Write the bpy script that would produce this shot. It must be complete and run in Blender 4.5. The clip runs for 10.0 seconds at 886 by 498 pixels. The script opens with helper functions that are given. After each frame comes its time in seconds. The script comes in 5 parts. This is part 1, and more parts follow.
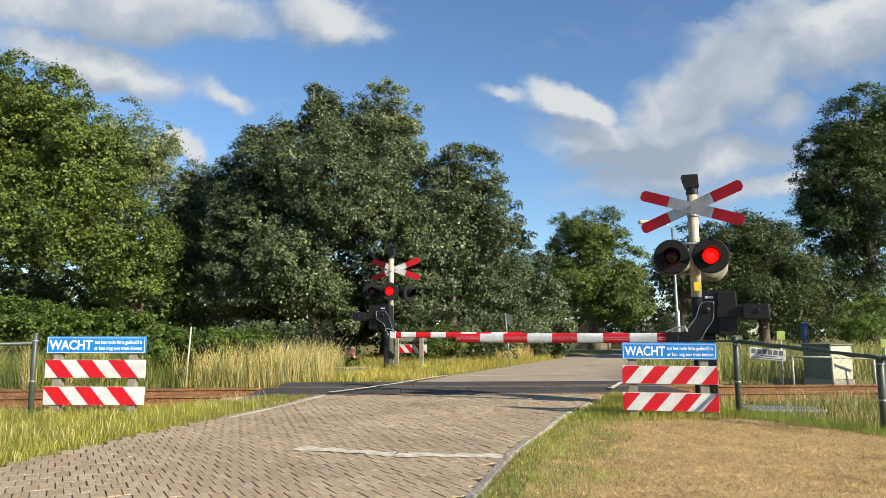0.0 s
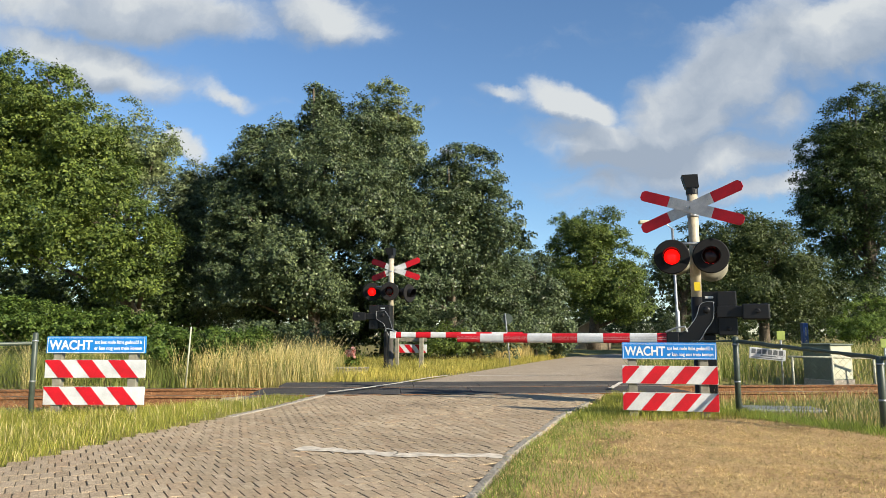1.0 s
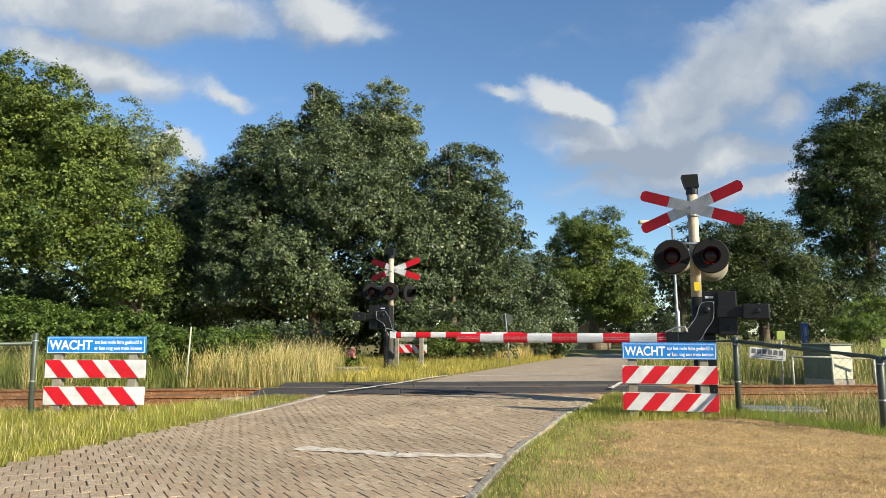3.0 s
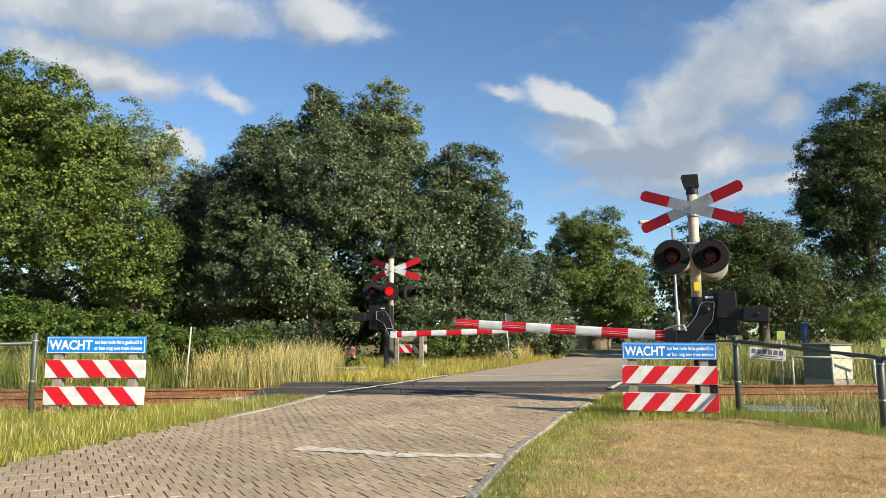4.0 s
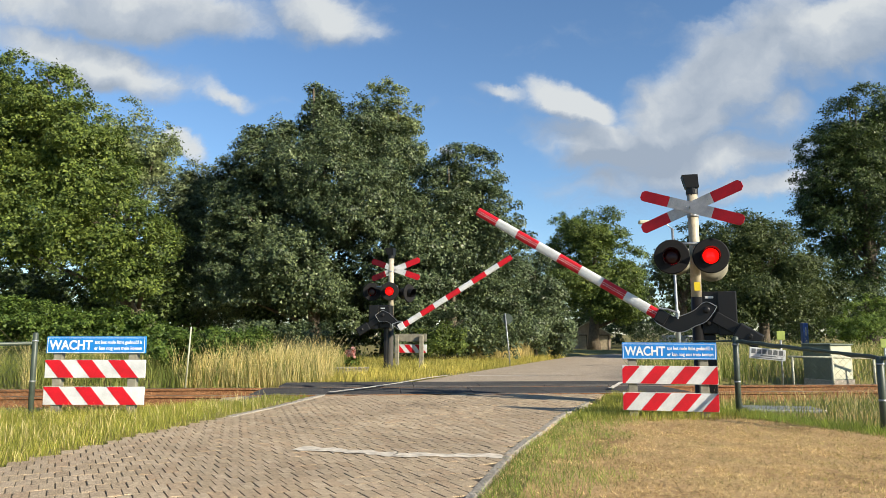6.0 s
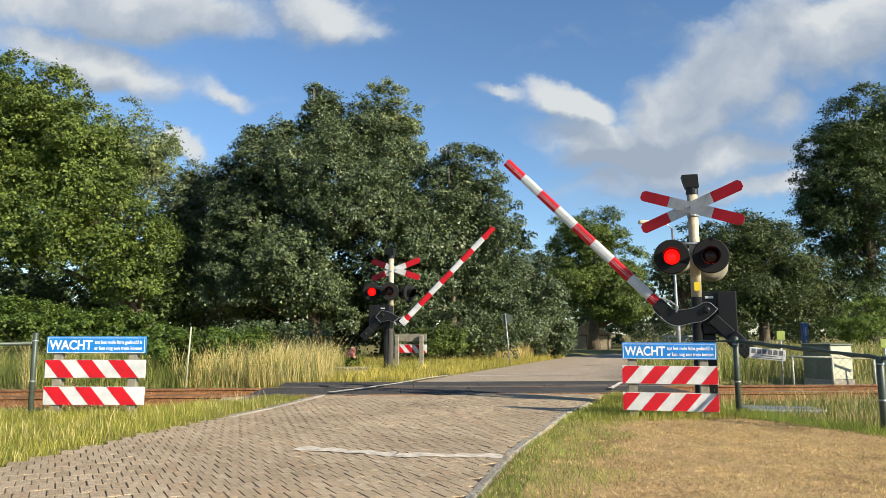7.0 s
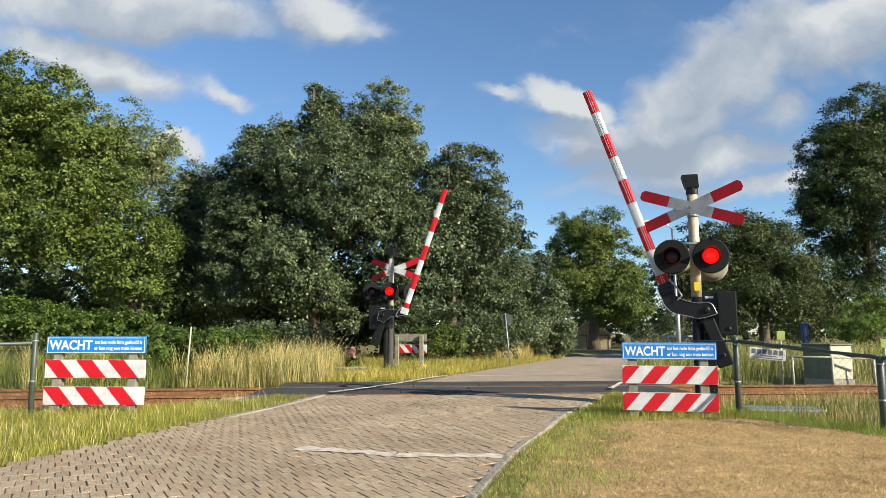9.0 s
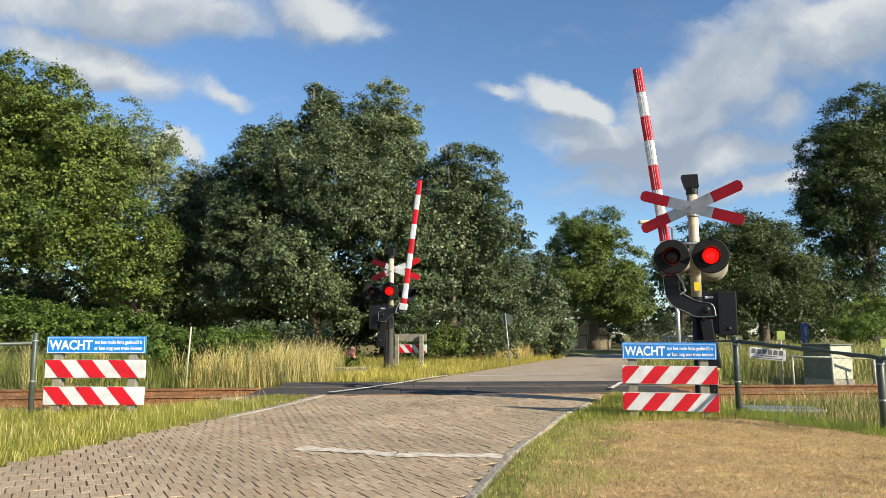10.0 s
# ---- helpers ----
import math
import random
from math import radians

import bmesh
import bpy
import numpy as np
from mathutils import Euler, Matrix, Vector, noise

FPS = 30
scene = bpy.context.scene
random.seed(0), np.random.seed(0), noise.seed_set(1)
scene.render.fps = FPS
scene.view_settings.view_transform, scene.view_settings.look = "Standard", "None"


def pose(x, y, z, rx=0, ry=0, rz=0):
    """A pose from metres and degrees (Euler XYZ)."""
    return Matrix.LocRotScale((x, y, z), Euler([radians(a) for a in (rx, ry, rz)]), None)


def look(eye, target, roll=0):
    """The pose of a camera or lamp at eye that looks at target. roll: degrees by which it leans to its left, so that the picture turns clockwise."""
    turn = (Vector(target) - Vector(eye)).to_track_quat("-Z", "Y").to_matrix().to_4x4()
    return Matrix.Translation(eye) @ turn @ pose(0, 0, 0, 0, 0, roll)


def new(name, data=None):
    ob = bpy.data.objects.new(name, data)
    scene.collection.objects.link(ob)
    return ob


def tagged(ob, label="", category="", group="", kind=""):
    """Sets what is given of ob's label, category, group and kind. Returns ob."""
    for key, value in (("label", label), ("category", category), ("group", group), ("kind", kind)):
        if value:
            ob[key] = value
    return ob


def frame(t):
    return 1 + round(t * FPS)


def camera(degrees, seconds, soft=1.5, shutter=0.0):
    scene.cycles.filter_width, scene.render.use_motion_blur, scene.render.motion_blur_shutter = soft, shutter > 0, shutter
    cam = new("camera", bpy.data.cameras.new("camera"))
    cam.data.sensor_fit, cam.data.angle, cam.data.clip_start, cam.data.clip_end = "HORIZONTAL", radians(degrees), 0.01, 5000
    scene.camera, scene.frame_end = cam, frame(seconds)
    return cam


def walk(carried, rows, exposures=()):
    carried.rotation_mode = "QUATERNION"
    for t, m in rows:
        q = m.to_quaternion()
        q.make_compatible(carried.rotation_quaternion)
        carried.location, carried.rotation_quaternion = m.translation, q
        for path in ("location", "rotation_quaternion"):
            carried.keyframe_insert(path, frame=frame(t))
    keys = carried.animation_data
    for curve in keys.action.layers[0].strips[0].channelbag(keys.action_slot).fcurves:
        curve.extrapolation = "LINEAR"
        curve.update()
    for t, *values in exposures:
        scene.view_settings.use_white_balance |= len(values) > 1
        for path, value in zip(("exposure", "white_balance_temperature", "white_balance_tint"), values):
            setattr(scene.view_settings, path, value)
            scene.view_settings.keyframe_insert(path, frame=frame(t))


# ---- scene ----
cam = camera(65.0, 10.0, 0.6)
STAND = pose(0, 0, 0.93, 97.04)
walk(cam, [(0, STAND), (10, STAND)], exposures=[(0, 0.93, 6320, 7), (10, 0.93, 6320, 7)])

# ---- sky and sun ----
SUN_WAY = Vector((0.78, -0.61, 0.47)).normalized()
world = bpy.data.worlds.new("sky")
scene.world = world
world.use_nodes = True
wn = world.node_tree.nodes
sky = wn.new("ShaderNodeTexSky")
sky.sky_type = "NISHITA"
sky.sun_disc = False
sky.sun_elevation = math.asin(SUN_WAY.z)
sky.sun_rotation = math.atan2(SUN_WAY.x, SUN_WAY.y)
sky.air_density, sky.dust_density, sky.ozone_density = 1.0, 0.05, 4.2
wn["Background"].inputs["Strength"].default_value = 0.083
world.node_tree.links.new(sky.outputs[0], wn["Background"].inputs["Color"])
sun = new("sun", bpy.data.lights.new("sun", "SUN"))
sun.data.energy, sun.data.angle, sun.data.color = 5.0, radians(0.5), (1.0, 0.87, 0.69)
sun.matrix_world = look(SUN_WAY * 50, (0, 0, 0))


# ---- materials ----
class Mat:
    def __init__(self, name):
        self.m = bpy.data.materials.new(name)
        self.m.use_nodes = True
        self.n, self.l = self.m.node_tree.nodes, self.m.node_tree.links
        self.b = self.n["Principled BSDF"]

    def node(self, kind, **inputs):
        nd = self.n.new(kind)
        for k, v in inputs.items():
            nd.inputs[k.replace("_", " ")].default_value = v
        return nd

    def link(self, a, b):
        self.l.new(a, b)

    def noise(self, scale, detail=4.0, rough=0.6):
        tc = self.n.new("ShaderNodeTexCoord")
        nz = self.node("ShaderNodeTexNoise", Scale=scale, Detail=detail, Roughness=rough)
        self.link(tc.outputs["Object"], nz.inputs["Vector"])
        return nz.outputs["Fac"]

    def ramp(self, fac, stops):
        r = self.n.new("ShaderNodeValToRGB")
        e = r.color_ramp.elements
        while len(e) < len(stops):
            e.new(0.5)
        for el, (p, c) in zip(e, stops):
            el.position, el.color = p, (*c, 1)
        self.link(fac, r.inputs[0])
        return r.outputs["Color"]

    def mix(self, fac, a, b, mode="MIX"):
        nd = self.n.new("ShaderNodeMix")
        nd.data_type, nd.blend_type = "RGBA", mode
        for sock, v in ((nd.inputs[0], fac), (nd.inputs[6], a), (nd.inputs[7], b)):
            if isinstance(v, (int, float)):
                sock.default_value = v
            elif isinstance(v, tuple):
                sock.default_value = (*v, 1)
            else:
                self.link(v, sock)
        return nd.outputs[2]

    def bump(self, fac, strength, dist=0.01):
        nd = self.node("ShaderNodeBump", Strength=strength, Distance=dist)
        self.link(fac, nd.inputs["Height"])
        self.link(nd.outputs[0], self.b.inputs["Normal"])

    def color(self, c):
        if isinstance(c, tuple):
            self.b.inputs["Base Color"].default_value = (*c, 1)
        else:
            self.link(c, self.b.inputs["Base Color"])

    def set(self, rough=0.6, metal=0.0, spec=0.5):
        self.b.inputs["Roughness"].default_value = rough
        self.b.inputs["Metallic"].default_value = metal
        self.b.inputs["Specular IOR Level"].default_value = spec
        return self


def plain(name, c, rough=0.5, metal=0.0, grime=0.25, scale=6.0, bump=0.15, spec=0.5):
    """Paint or plastic with faint soiling and wear at two scales."""
    m = Mat(name)
    dirt = tuple(v * (1 - grime) * 0.8 + 0.02 * grime for v in c)
    big = m.ramp(m.noise(scale, 5), [(0.35, c), (0.75, dirt)])
    fine = m.ramp(m.noise(scale * 14, 3), [(0.3, (0.86, 0.86, 0.86)), (0.7, (1.05, 1.05, 1.05))])
    m.color(m.mix(1.0, big, fine, "MULTIPLY"))
    if bump:
        m.bump(m.noise(scale * 30, 3), bump, 0.002)
    m.set(rough, metal, spec)
    return m.m


def leafy(name, dark, light, trans=0.35, patch_scale=0.45, low=0.75, gloss=0.55):
    """Leaf or blade: each island has its own shade between dark and light, and lets light through."""
    m = Mat(name)
    geo = m.n.new("ShaderNodeNewGeometry")
    tone = m.ramp(geo.outputs["Random Per Island"], [(0.0, dark), (0.6, tuple((a + b) / 2 for a, b in zip(dark, light))), (1.0, light)])
    patch = m.ramp(m.noise(patch_scale, 5), [(0.32, (low, low * 1.05, low)), (0.68, (1.2, 1.15, 1.05))])
    sprig = m.ramp(m.noise(patch_scale * 6, 3), [(0.36, (0.74, 0.76, 0.74)), (0.64, (1.26, 1.24, 1.2))])
    col = m.mix(1.0, m.mix(1.0, tone, patch, "MULTIPLY"), sprig, "MULTIPLY")
    m.color(col)
    m.set(gloss, 0, 0.5 if gloss < 0.5 else 0.35)
    tr = m.n.new("ShaderNodeBsdfTranslucent")
    m.link(col, tr.inputs["Color"])
    mx = m.n.new("ShaderNodeMixShader")
    mx.inputs[0].default_value = trans
    m.link(m.b.outputs[0], mx.inputs[1])
    m.link(tr.outputs[0], mx.inputs[2])
    m.link(mx.outputs[0], m.n["Material Output"].inputs["Surface"])
    return m.m


def clay():
    m = Mat("clay paver")
    info = m.n.new("ShaderNodeObjectInfo")
    geo = m.n.new("ShaderNodeNewGeometry")
    add = m.node("ShaderNodeMath")
    m.link(info.outputs["Random"], add.inputs[0])
    m.link(geo.outputs["Random Per Island"], add.inputs[1])
    fr = m.n.new("ShaderNodeMath")
    fr.operation = "FRACT"
    m.link(add.outputs[0], fr.inputs[0])
    tone = m.ramp(fr.outputs[0], [(0.0, (0.355, 0.280, 0.195)), (0.35, (0.405, 0.328, 0.232)), (0.7, (0.44, 0.358, 0.262)), (1.0, (0.385, 0.292, 0.20))])
    tc = m.n.new("ShaderNodeNewGeometry")
    nz = m.node("ShaderNodeTexNoise", Scale=140.0, Detail=3.0)
    m.link(tc.outputs["Position"], nz.inputs["Vector"])
    st = m.node("ShaderNodeTexNoise", Scale=0.9, Detail=5.0)
    m.link(tc.outputs["Position"], st.inputs["Vector"])
    grit = m.ramp(nz.outputs["Fac"], [(0.3, (0.42, 0.42, 0.40)), (0.7, (1.5, 1.47, 1.42))])
    mo = m.node("ShaderNodeTexNoise", Scale=26.0, Detail=4.0, Roughness=0.7)
    m.link(tc.outputs["Position"], mo.inputs["Vector"])
    blot = m.ramp(mo.outputs["Fac"], [(0.34, (0.72, 0.71, 0.70)), (0.62, (1.12, 1.12, 1.12))])
    stain = m.ramp(st.outputs["Fac"], [(0.3, (0.8, 0.79, 0.77)), (0.7, (1.14, 1.13, 1.1))])
    m.color(m.mix(1.0, m.mix(1.0, m.mix(1.0, tone, grit, "MULTIPLY"), blot, "MULTIPLY"), stain, "MULTIPLY"))
    m.bump(nz.outputs["Fac"], 0.5, 0.004)
    m.set(0.9, 0, 0.2)
    return m.m


def earth(name, stops, fine, scale=1.2):
    m = Mat(name)
    a = m.ramp(m.noise(scale, 6, 0.7), stops)
    b = m.ramp(m.noise(fine, 4, 0.7), [(0.3, (0.55, 0.55, 0.55)), (0.7, (1.3, 1.3, 1.3))])
    m.color(m.mix(1.0, a, b, "MULTIPLY"))
    m.bump(m.noise(fine, 4), 0.7, 0.03)
    m.set(0.95, 0, 0.1)
    return m.m


M_CLAY = clay()
M_SAND = earth("sand joints", [(0.3, (0.11, 0.09, 0.065)), (0.7, (0.18, 0.15, 0.11))], 60)
M_GROUND = earth("grassy soil", [(0.3, (0.14, 0.14, 0.04)), (0.55, (0.22, 0.19, 0.075)), (0.75, (0.30, 0.24, 0.11))], 18)
M_LAWN = earth("dry mown turf", [(0.3, (0.24, 0.15, 0.065)), (0.5, (0.46, 0.31, 0.155)), (0.75, (0.42, 0.32, 0.14))], 30)
M_ROAD = earth("worn paving far", [(0.3, (0.34, 0.28, 0.21)), (0.7, (0.42, 0.35, 0.27))], 22)
M_DECK = earth("grey crossing plate", [(0.3, (0.06, 0.058, 0.058)), (0.7, (0.10, 0.096, 0.092))], 45)
M_KERB = earth("weathered concrete", [(0.3, (0.23, 0.205, 0.165)), (0.7, (0.43, 0.39, 0.33))], 35)
M_LINE = earth("worn white road paint", [(0.3, (0.48, 0.43, 0.36)), (0.55, (0.72, 0.67, 0.58))], 60, 4)
M_STONE = earth("ballast stone", [(0.3, (0.10, 0.085, 0.07)), (0.7, (0.24, 0.20, 0.16))], 20, 6)
M_RUST = earth("rusty rail steel", [(0.3, (0.16, 0.075, 0.035)), (0.7, (0.30, 0.155, 0.075))], 40, 5)
M_SHINY = plain("worn rail head", (0.42, 0.38, 0.34), 0.35, 0.9, 0.3)
M_SLEEPER = earth("grey sleeper", [(0.3, (0.13, 0.11, 0.09)), (0.7, (0.24, 0.21, 0.17))], 25, 3)
M_STOP = plain("faded cream road paint", (0.74, 0.66, 0.54), 0.85, 0, 0.55, 14, 0.2, 0.1)
M_LAMPBACK = plain("dull beige lamp back", (0.33, 0.31, 0.23), 0.55, 0, 0.3, 8)
M_RED = plain("red reflective sheet", (0.56, 0.009, 0.020), 0.45, 0, 0.2, 5, 0.0, 0.3)
M_WHITE = plain("white reflective sheet", (0.66, 0.67, 0.67), 0.5, 0, 0.2, 5, 0.0)
# the white sheet again, its colour greyed for the near crossbuck's shaded face
M_CROSS_SHADED = plain("white crossbuck board greyed as in shade", (0.50, 0.50, 0.51), 0.5, 0, 0.25, 7, 0.0)
M_BLUE = plain("blue sign face", (0.012, 0.22, 0.68), 0.35, 0, 0.12, 5, 0.0)
M_LETTER = plain("white lettering", (0.84, 0.84, 0.84), 0.4, 0, 0.05, 9, 0.0)
M_CREAM = plain("cream mast paint", (0.52, 0.455, 0.335), 0.45, 0, 0.3, 8)
M_BLACK = plain("black painted steel", (0.010, 0.010, 0.011), 0.42, 0, 0.2, 8, 0.1, 0.3)
M_DISC = plain("matt dark backing disc", (0.010, 0.0095, 0.0095), 0.7, 0, 0.2, 10, 0.1, 0.2)
M_GALV = plain("galvanised steel", (0.42, 0.44, 0.45), 0.45, 0.7, 0.3, 12)
M_WOOD = plain("weathered grey post", (0.27, 0.25, 0.19), 0.85, 0, 0.4, 9, 0.4)
M_WOODLIGHT = plain("pale sawn wood", (0.40, 0.33, 0.22), 0.8, 0, 0.3, 7, 0.3)
M_GREENPOST = plain("dark green fence paint", (0.055, 0.075, 0.055), 0.45, 0, 0.35, 10)
M_WIRE = plain("green coated wire", (0.07, 0.08, 0.06), 0.5, 0, 0.3, 20, 0.0)
M_YELLOW = plain("yellow sticker", (0.80, 0.62, 0.02), 0.5, 0, 0.1, 10, 0.0)
M_LIME = plain("lime green plate", (0.25, 0.31, 0.045), 0.5, 0, 0.2, 10, 0.0)
# cabinet colours: shade painted into the dark sides, cream for the lit face
M_CABSHADE = plain("grey-green cabinet paint darkened as shade", (0.15, 0.18, 0.135), 0.5, 0, 0.25, 3)
M_CABLIGHT = plain("cream cabinet paint", (0.50, 0.49, 0.36), 0.5, 0, 0.2, 3)
M_WALL = plain("pale brick wall", (0.44, 0.36, 0.29), 0.9, 0, 0.3, 3)
M_ROOF = plain("grey roof tiles", (0.16, 0.14, 0.13), 0.8, 0, 0.3, 3)
M_DARKGLASS = plain("dark window", (0.02, 0.025, 0.03), 0.1, 0, 0.1, 3, 0.0)
M_BARK = earth("tree bark", [(0.3, (0.07, 0.055, 0.04)), (0.7, (0.17, 0.14, 0.105))], 22, 4)
M_PED = plain("dark weathered mast foot", (0.075, 0.068, 0.055), 0.6, 0, 0.4, 9, 0.3)
M_BARS = plain("dark printed bars", (0.13, 0.14, 0.15), 0.5, 0, 0.1, 9, 0.0)
M_CARPAINT = plain("silver car paint", (0.45, 0.46, 0.48), 0.25, 0.5, 0.1, 3, 0.0)
M_PLASTIC_BLUE = plain("blue plastic", (0.012, 0.06, 0.24), 0.4, 0, 0.15, 6)
M_LEAF_OAK = leafy("sunny oak leaves", (0.034, 0.064, 0.013), (0.215, 0.275, 0.058), 0.3)
M_LEAF_ALDER = leafy("deep green alder leaves", (0.020, 0.040, 0.016), (0.180, 0.225, 0.105), 0.2, gloss=0.45)
M_LEAF_WILLOW = leafy("grey-green willow leaves", (0.12, 0.15, 0.065), (0.32, 0.37, 0.17))
M_LEAF_GREY = leafy("greyish poplar leaves", (0.048, 0.068, 0.030), (0.23, 0.265, 0.135), 0.28)
M_LEAF_LIME = leafy("bright lime leaves", (0.038, 0.068, 0.014), (0.20, 0.255, 0.054), 0.3)
M_LEAF_DARK = leafy("dark oak leaves", (0.018, 0.034, 0.010), (0.115, 0.160, 0.044), 0.22)
M_LEAF_SHRUB = leafy("bramble leaves", (0.036, 0.074, 0.012), (0.15, 0.215, 0.040), 0.3)
M_LEAF_OLIVE = leafy("olive ash leaves", (0.034, 0.056, 0.017), (0.115, 0.140, 0.048), 0.28)
M_LEAF_FAR = leafy("distant wood leaves", (0.035, 0.055, 0.022), (0.085, 0.11, 0.045), 0.2)
M_GRASS = leafy("fresh verge grass", (0.15, 0.18, 0.022), (0.48, 0.46, 0.11), 0.45)
M_STRAW = leafy("dry straw grass", (0.46, 0.37, 0.14), (0.85, 0.74, 0.40), 0.45)
M_REED = leafy("tall green grass", (0.11, 0.15, 0.03), (0.30, 0.32, 0.09), 0.45)
M_BANK = leafy("golden roadside grass", (0.24, 0.24, 0.04), (0.66, 0.56, 0.17), 0.45)
M_LAWNGREEN = leafy("fresh green lawn blades", (0.13, 0.19, 0.028), (0.42, 0.50, 0.11), 0.45)
M_LEAF_FRESH = leafy("bright fresh leaves", (0.07, 0.12, 0.02), (0.27, 0.36, 0.08), 0.35)
M_TURF = leafy("dry mown blades", (0.22, 0.135, 0.045), (1.0, 0.79, 0.42), 0.3, 2.2, 0.5)
M_PINK = leafy("pink blossom", (0.55, 0.12, 0.12), (0.80, 0.70, 0.66))


def lamp_material(name, c, strength):
    m = Mat(name)
    m.color(c)
    m.b.inputs["Emission Color"].default_value = (*c, 1)
    m.b.inputs["Emission Strength"].default_value = strength
    m.set(0.3)
    return m.m


M_GLOW = lamp_material("lit red lens", (1.0, 0.003, 0.002), 1.1)
M_LENS = plain("unlit red lens", (0.035, 0.003, 0.003), 0.25, 0, 0.1, 10, 0.0, 0.3)


# ---- mesh tools ----
def part(name, bm, material, parent=None, label="", smooth=False):
    """One mesh object from a bmesh, under a thing or a part."""
    me = bpy.data.meshes.new(name)
    bm.to_mesh(me)
    bm.free()
    me.materials.append(material)
    if smooth:
        for p in me.polygons:
            p.use_smooth = True
    ob = new(name, me)
    ob.parent = parent
    if label:
        tagged(ob, label)
    return ob


def raw(name, verts, faces_per, material, parent=None, matrix=None):
    """One mesh object from an array of separate polygons of faces_per corners each."""
    me = bpy.data.meshes.new(name)
    n = len(verts)
    me.vertices.add(n)
    me.vertices.foreach_set("co", np.asarray(verts, dtype=np.float32).ravel())
    me.loops.add(n)
    me.loops.foreach_set("vertex_index", np.arange(n, dtype=np.int32))
    me.polygons.add(n // faces_per)
    me.polygons.foreach_set("loop_start", np.arange(0, n, faces_per, dtype=np.int32))
    me.materials.append(material)
    me.update(calc_edges=True)
    ob = new(name, me)
    ob.parent = parent
    return ob


def thing(name, m, label, category, group="", kind=""):
    ob = new(name)
    ob.empty_display_size = 0.2
    ob.matrix_world = m
    return tagged(ob, label, category, group, kind)


def box(bm, x0, x1, y0, y1, z0, z1, bevel=0.0):
    r = bmesh.ops.create_cube(bm, size=1)
    vs = r["verts"]
    for v in vs:
        v.co = ((x0 + x1) / 2 + v.co.x * (x1 - x0), (y0 + y1) / 2 + v.co.y * (y1 - y0), (z0 + z1) / 2 + v.co.z * (z1 - z0))
    if bevel:
        es = {e for v in vs for e in v.link_edges}
        bmesh.ops.bevel(bm, geom=list(es), offset=bevel, segments=2, affect="EDGES", profile=0.5)
    return vs


def boxed(x0, x1, y0, y1, z0, z1, bevel=0.0):
    bm = bmesh.new()
    box(bm, x0, x1, y0, y1, z0, z1, bevel)
    return bm


def tube(bm, points, radii, sides=8, caps=True):
    """A tapered tube along points."""
    pts = [Vector(p) for p in points]
    if not isinstance(radii, (list, tuple)):
        radii = [radii] * len(pts)
    rings = []
    for i, p in enumerate(pts):
        d = (pts[min(i + 1, len(pts) - 1)] - pts[max(i - 1, 0)]).normalized()
        a = d.orthogonal().normalized() if i == 0 else (rings_a - d * rings_a.dot(d)).normalized()
        rings_a = a
        b = d.cross(a)
        rings.append([bm.verts.new(p + (a * math.cos(2 * math.pi * k / sides) + b * math.sin(2 * math.pi * k / sides)) * radii[i]) for k in range(sides)])
    for r0, r1 in zip(rings, rings[1:]):
        for k in range(sides):
            bm.faces.new((r0[k], r0[(k + 1) % sides], r1[(k + 1) % sides], r1[k]))
    if caps:
        bm.faces.new(rings[0][::-1])
        bm.faces.new(rings[-1])
    return bm


def lathe(profile, sides=32, axis="y"):
    """A body turned round an axis from (radius, along) pairs."""
    bm = bmesh.new()
    rings = []
    for r, h in profile:
        ring = []
        for k in range(sides):
            a = 2 * math.pi * k / sides
            c = (r * math.cos(a), h, r * math.sin(a)) if axis == "y" else (r * math.cos(a), r * math.sin(a), h)
            ring.append(bm.verts.new(c))
        rings.append(ring)
    for r0, r1 in zip(rings, rings[1:]):
        for k in range(sides):
            bm.faces.new((r0[k], r0[(k + 1) % sides], r1[(k + 1) % sides], r1[k]))
    bm.faces.new(rings[0])
    bm.faces.new(rings[-1][::-1])
    bmesh.ops.recalc_face_normals(bm, faces=bm.faces)
    return bm


def slab(outline, y0, y1):
    """A flat plate in the xz plane from y0 to y1."""
    bm = bmesh.new()
    a = [bm.verts.new((x, y0, z)) for x, z in outline]
    b = [bm.verts.new((x, y1, z)) for x, z in outline]
    bm.faces.new(a)
    bm.faces.new(b[::-1])
    for i in range(len(a)):
        j = (i + 1) % len(a)
        bm.faces.new((a[i], b[i], b[j], a[j]))
    bmesh.ops.recalc_face_normals(bm, faces=bm.faces)
    return bm


def lettering(name, text, size, x, y, z, material, parent, width=None, weight=0.0):
    """Raised words in the built-in font, facing -y, at the lower left corner."""
    cu = bpy.data.curves.new(name, "FONT")
    cu.body, cu.size, cu.extrude, cu.offset = text, size, 0.0008, weight
    tmp = bpy.data.objects.new(name, cu)
    me = bpy.data.meshes.new_from_object(tmp)
    bpy.data.objects.remove(tmp)
    xs = [v.co.x for v in me.vertices]
    k = width / (max(xs) - min(xs)) if width else 1.0
    x_min = min(xs)
    for v in me.vertices:
        v.co = (x + (v.co.x - x_min) * k, y - v.co.z, z + v.co.y)
    me.materials.append(material)
    ob = new(name, me)
    ob.parent = parent
    return ob


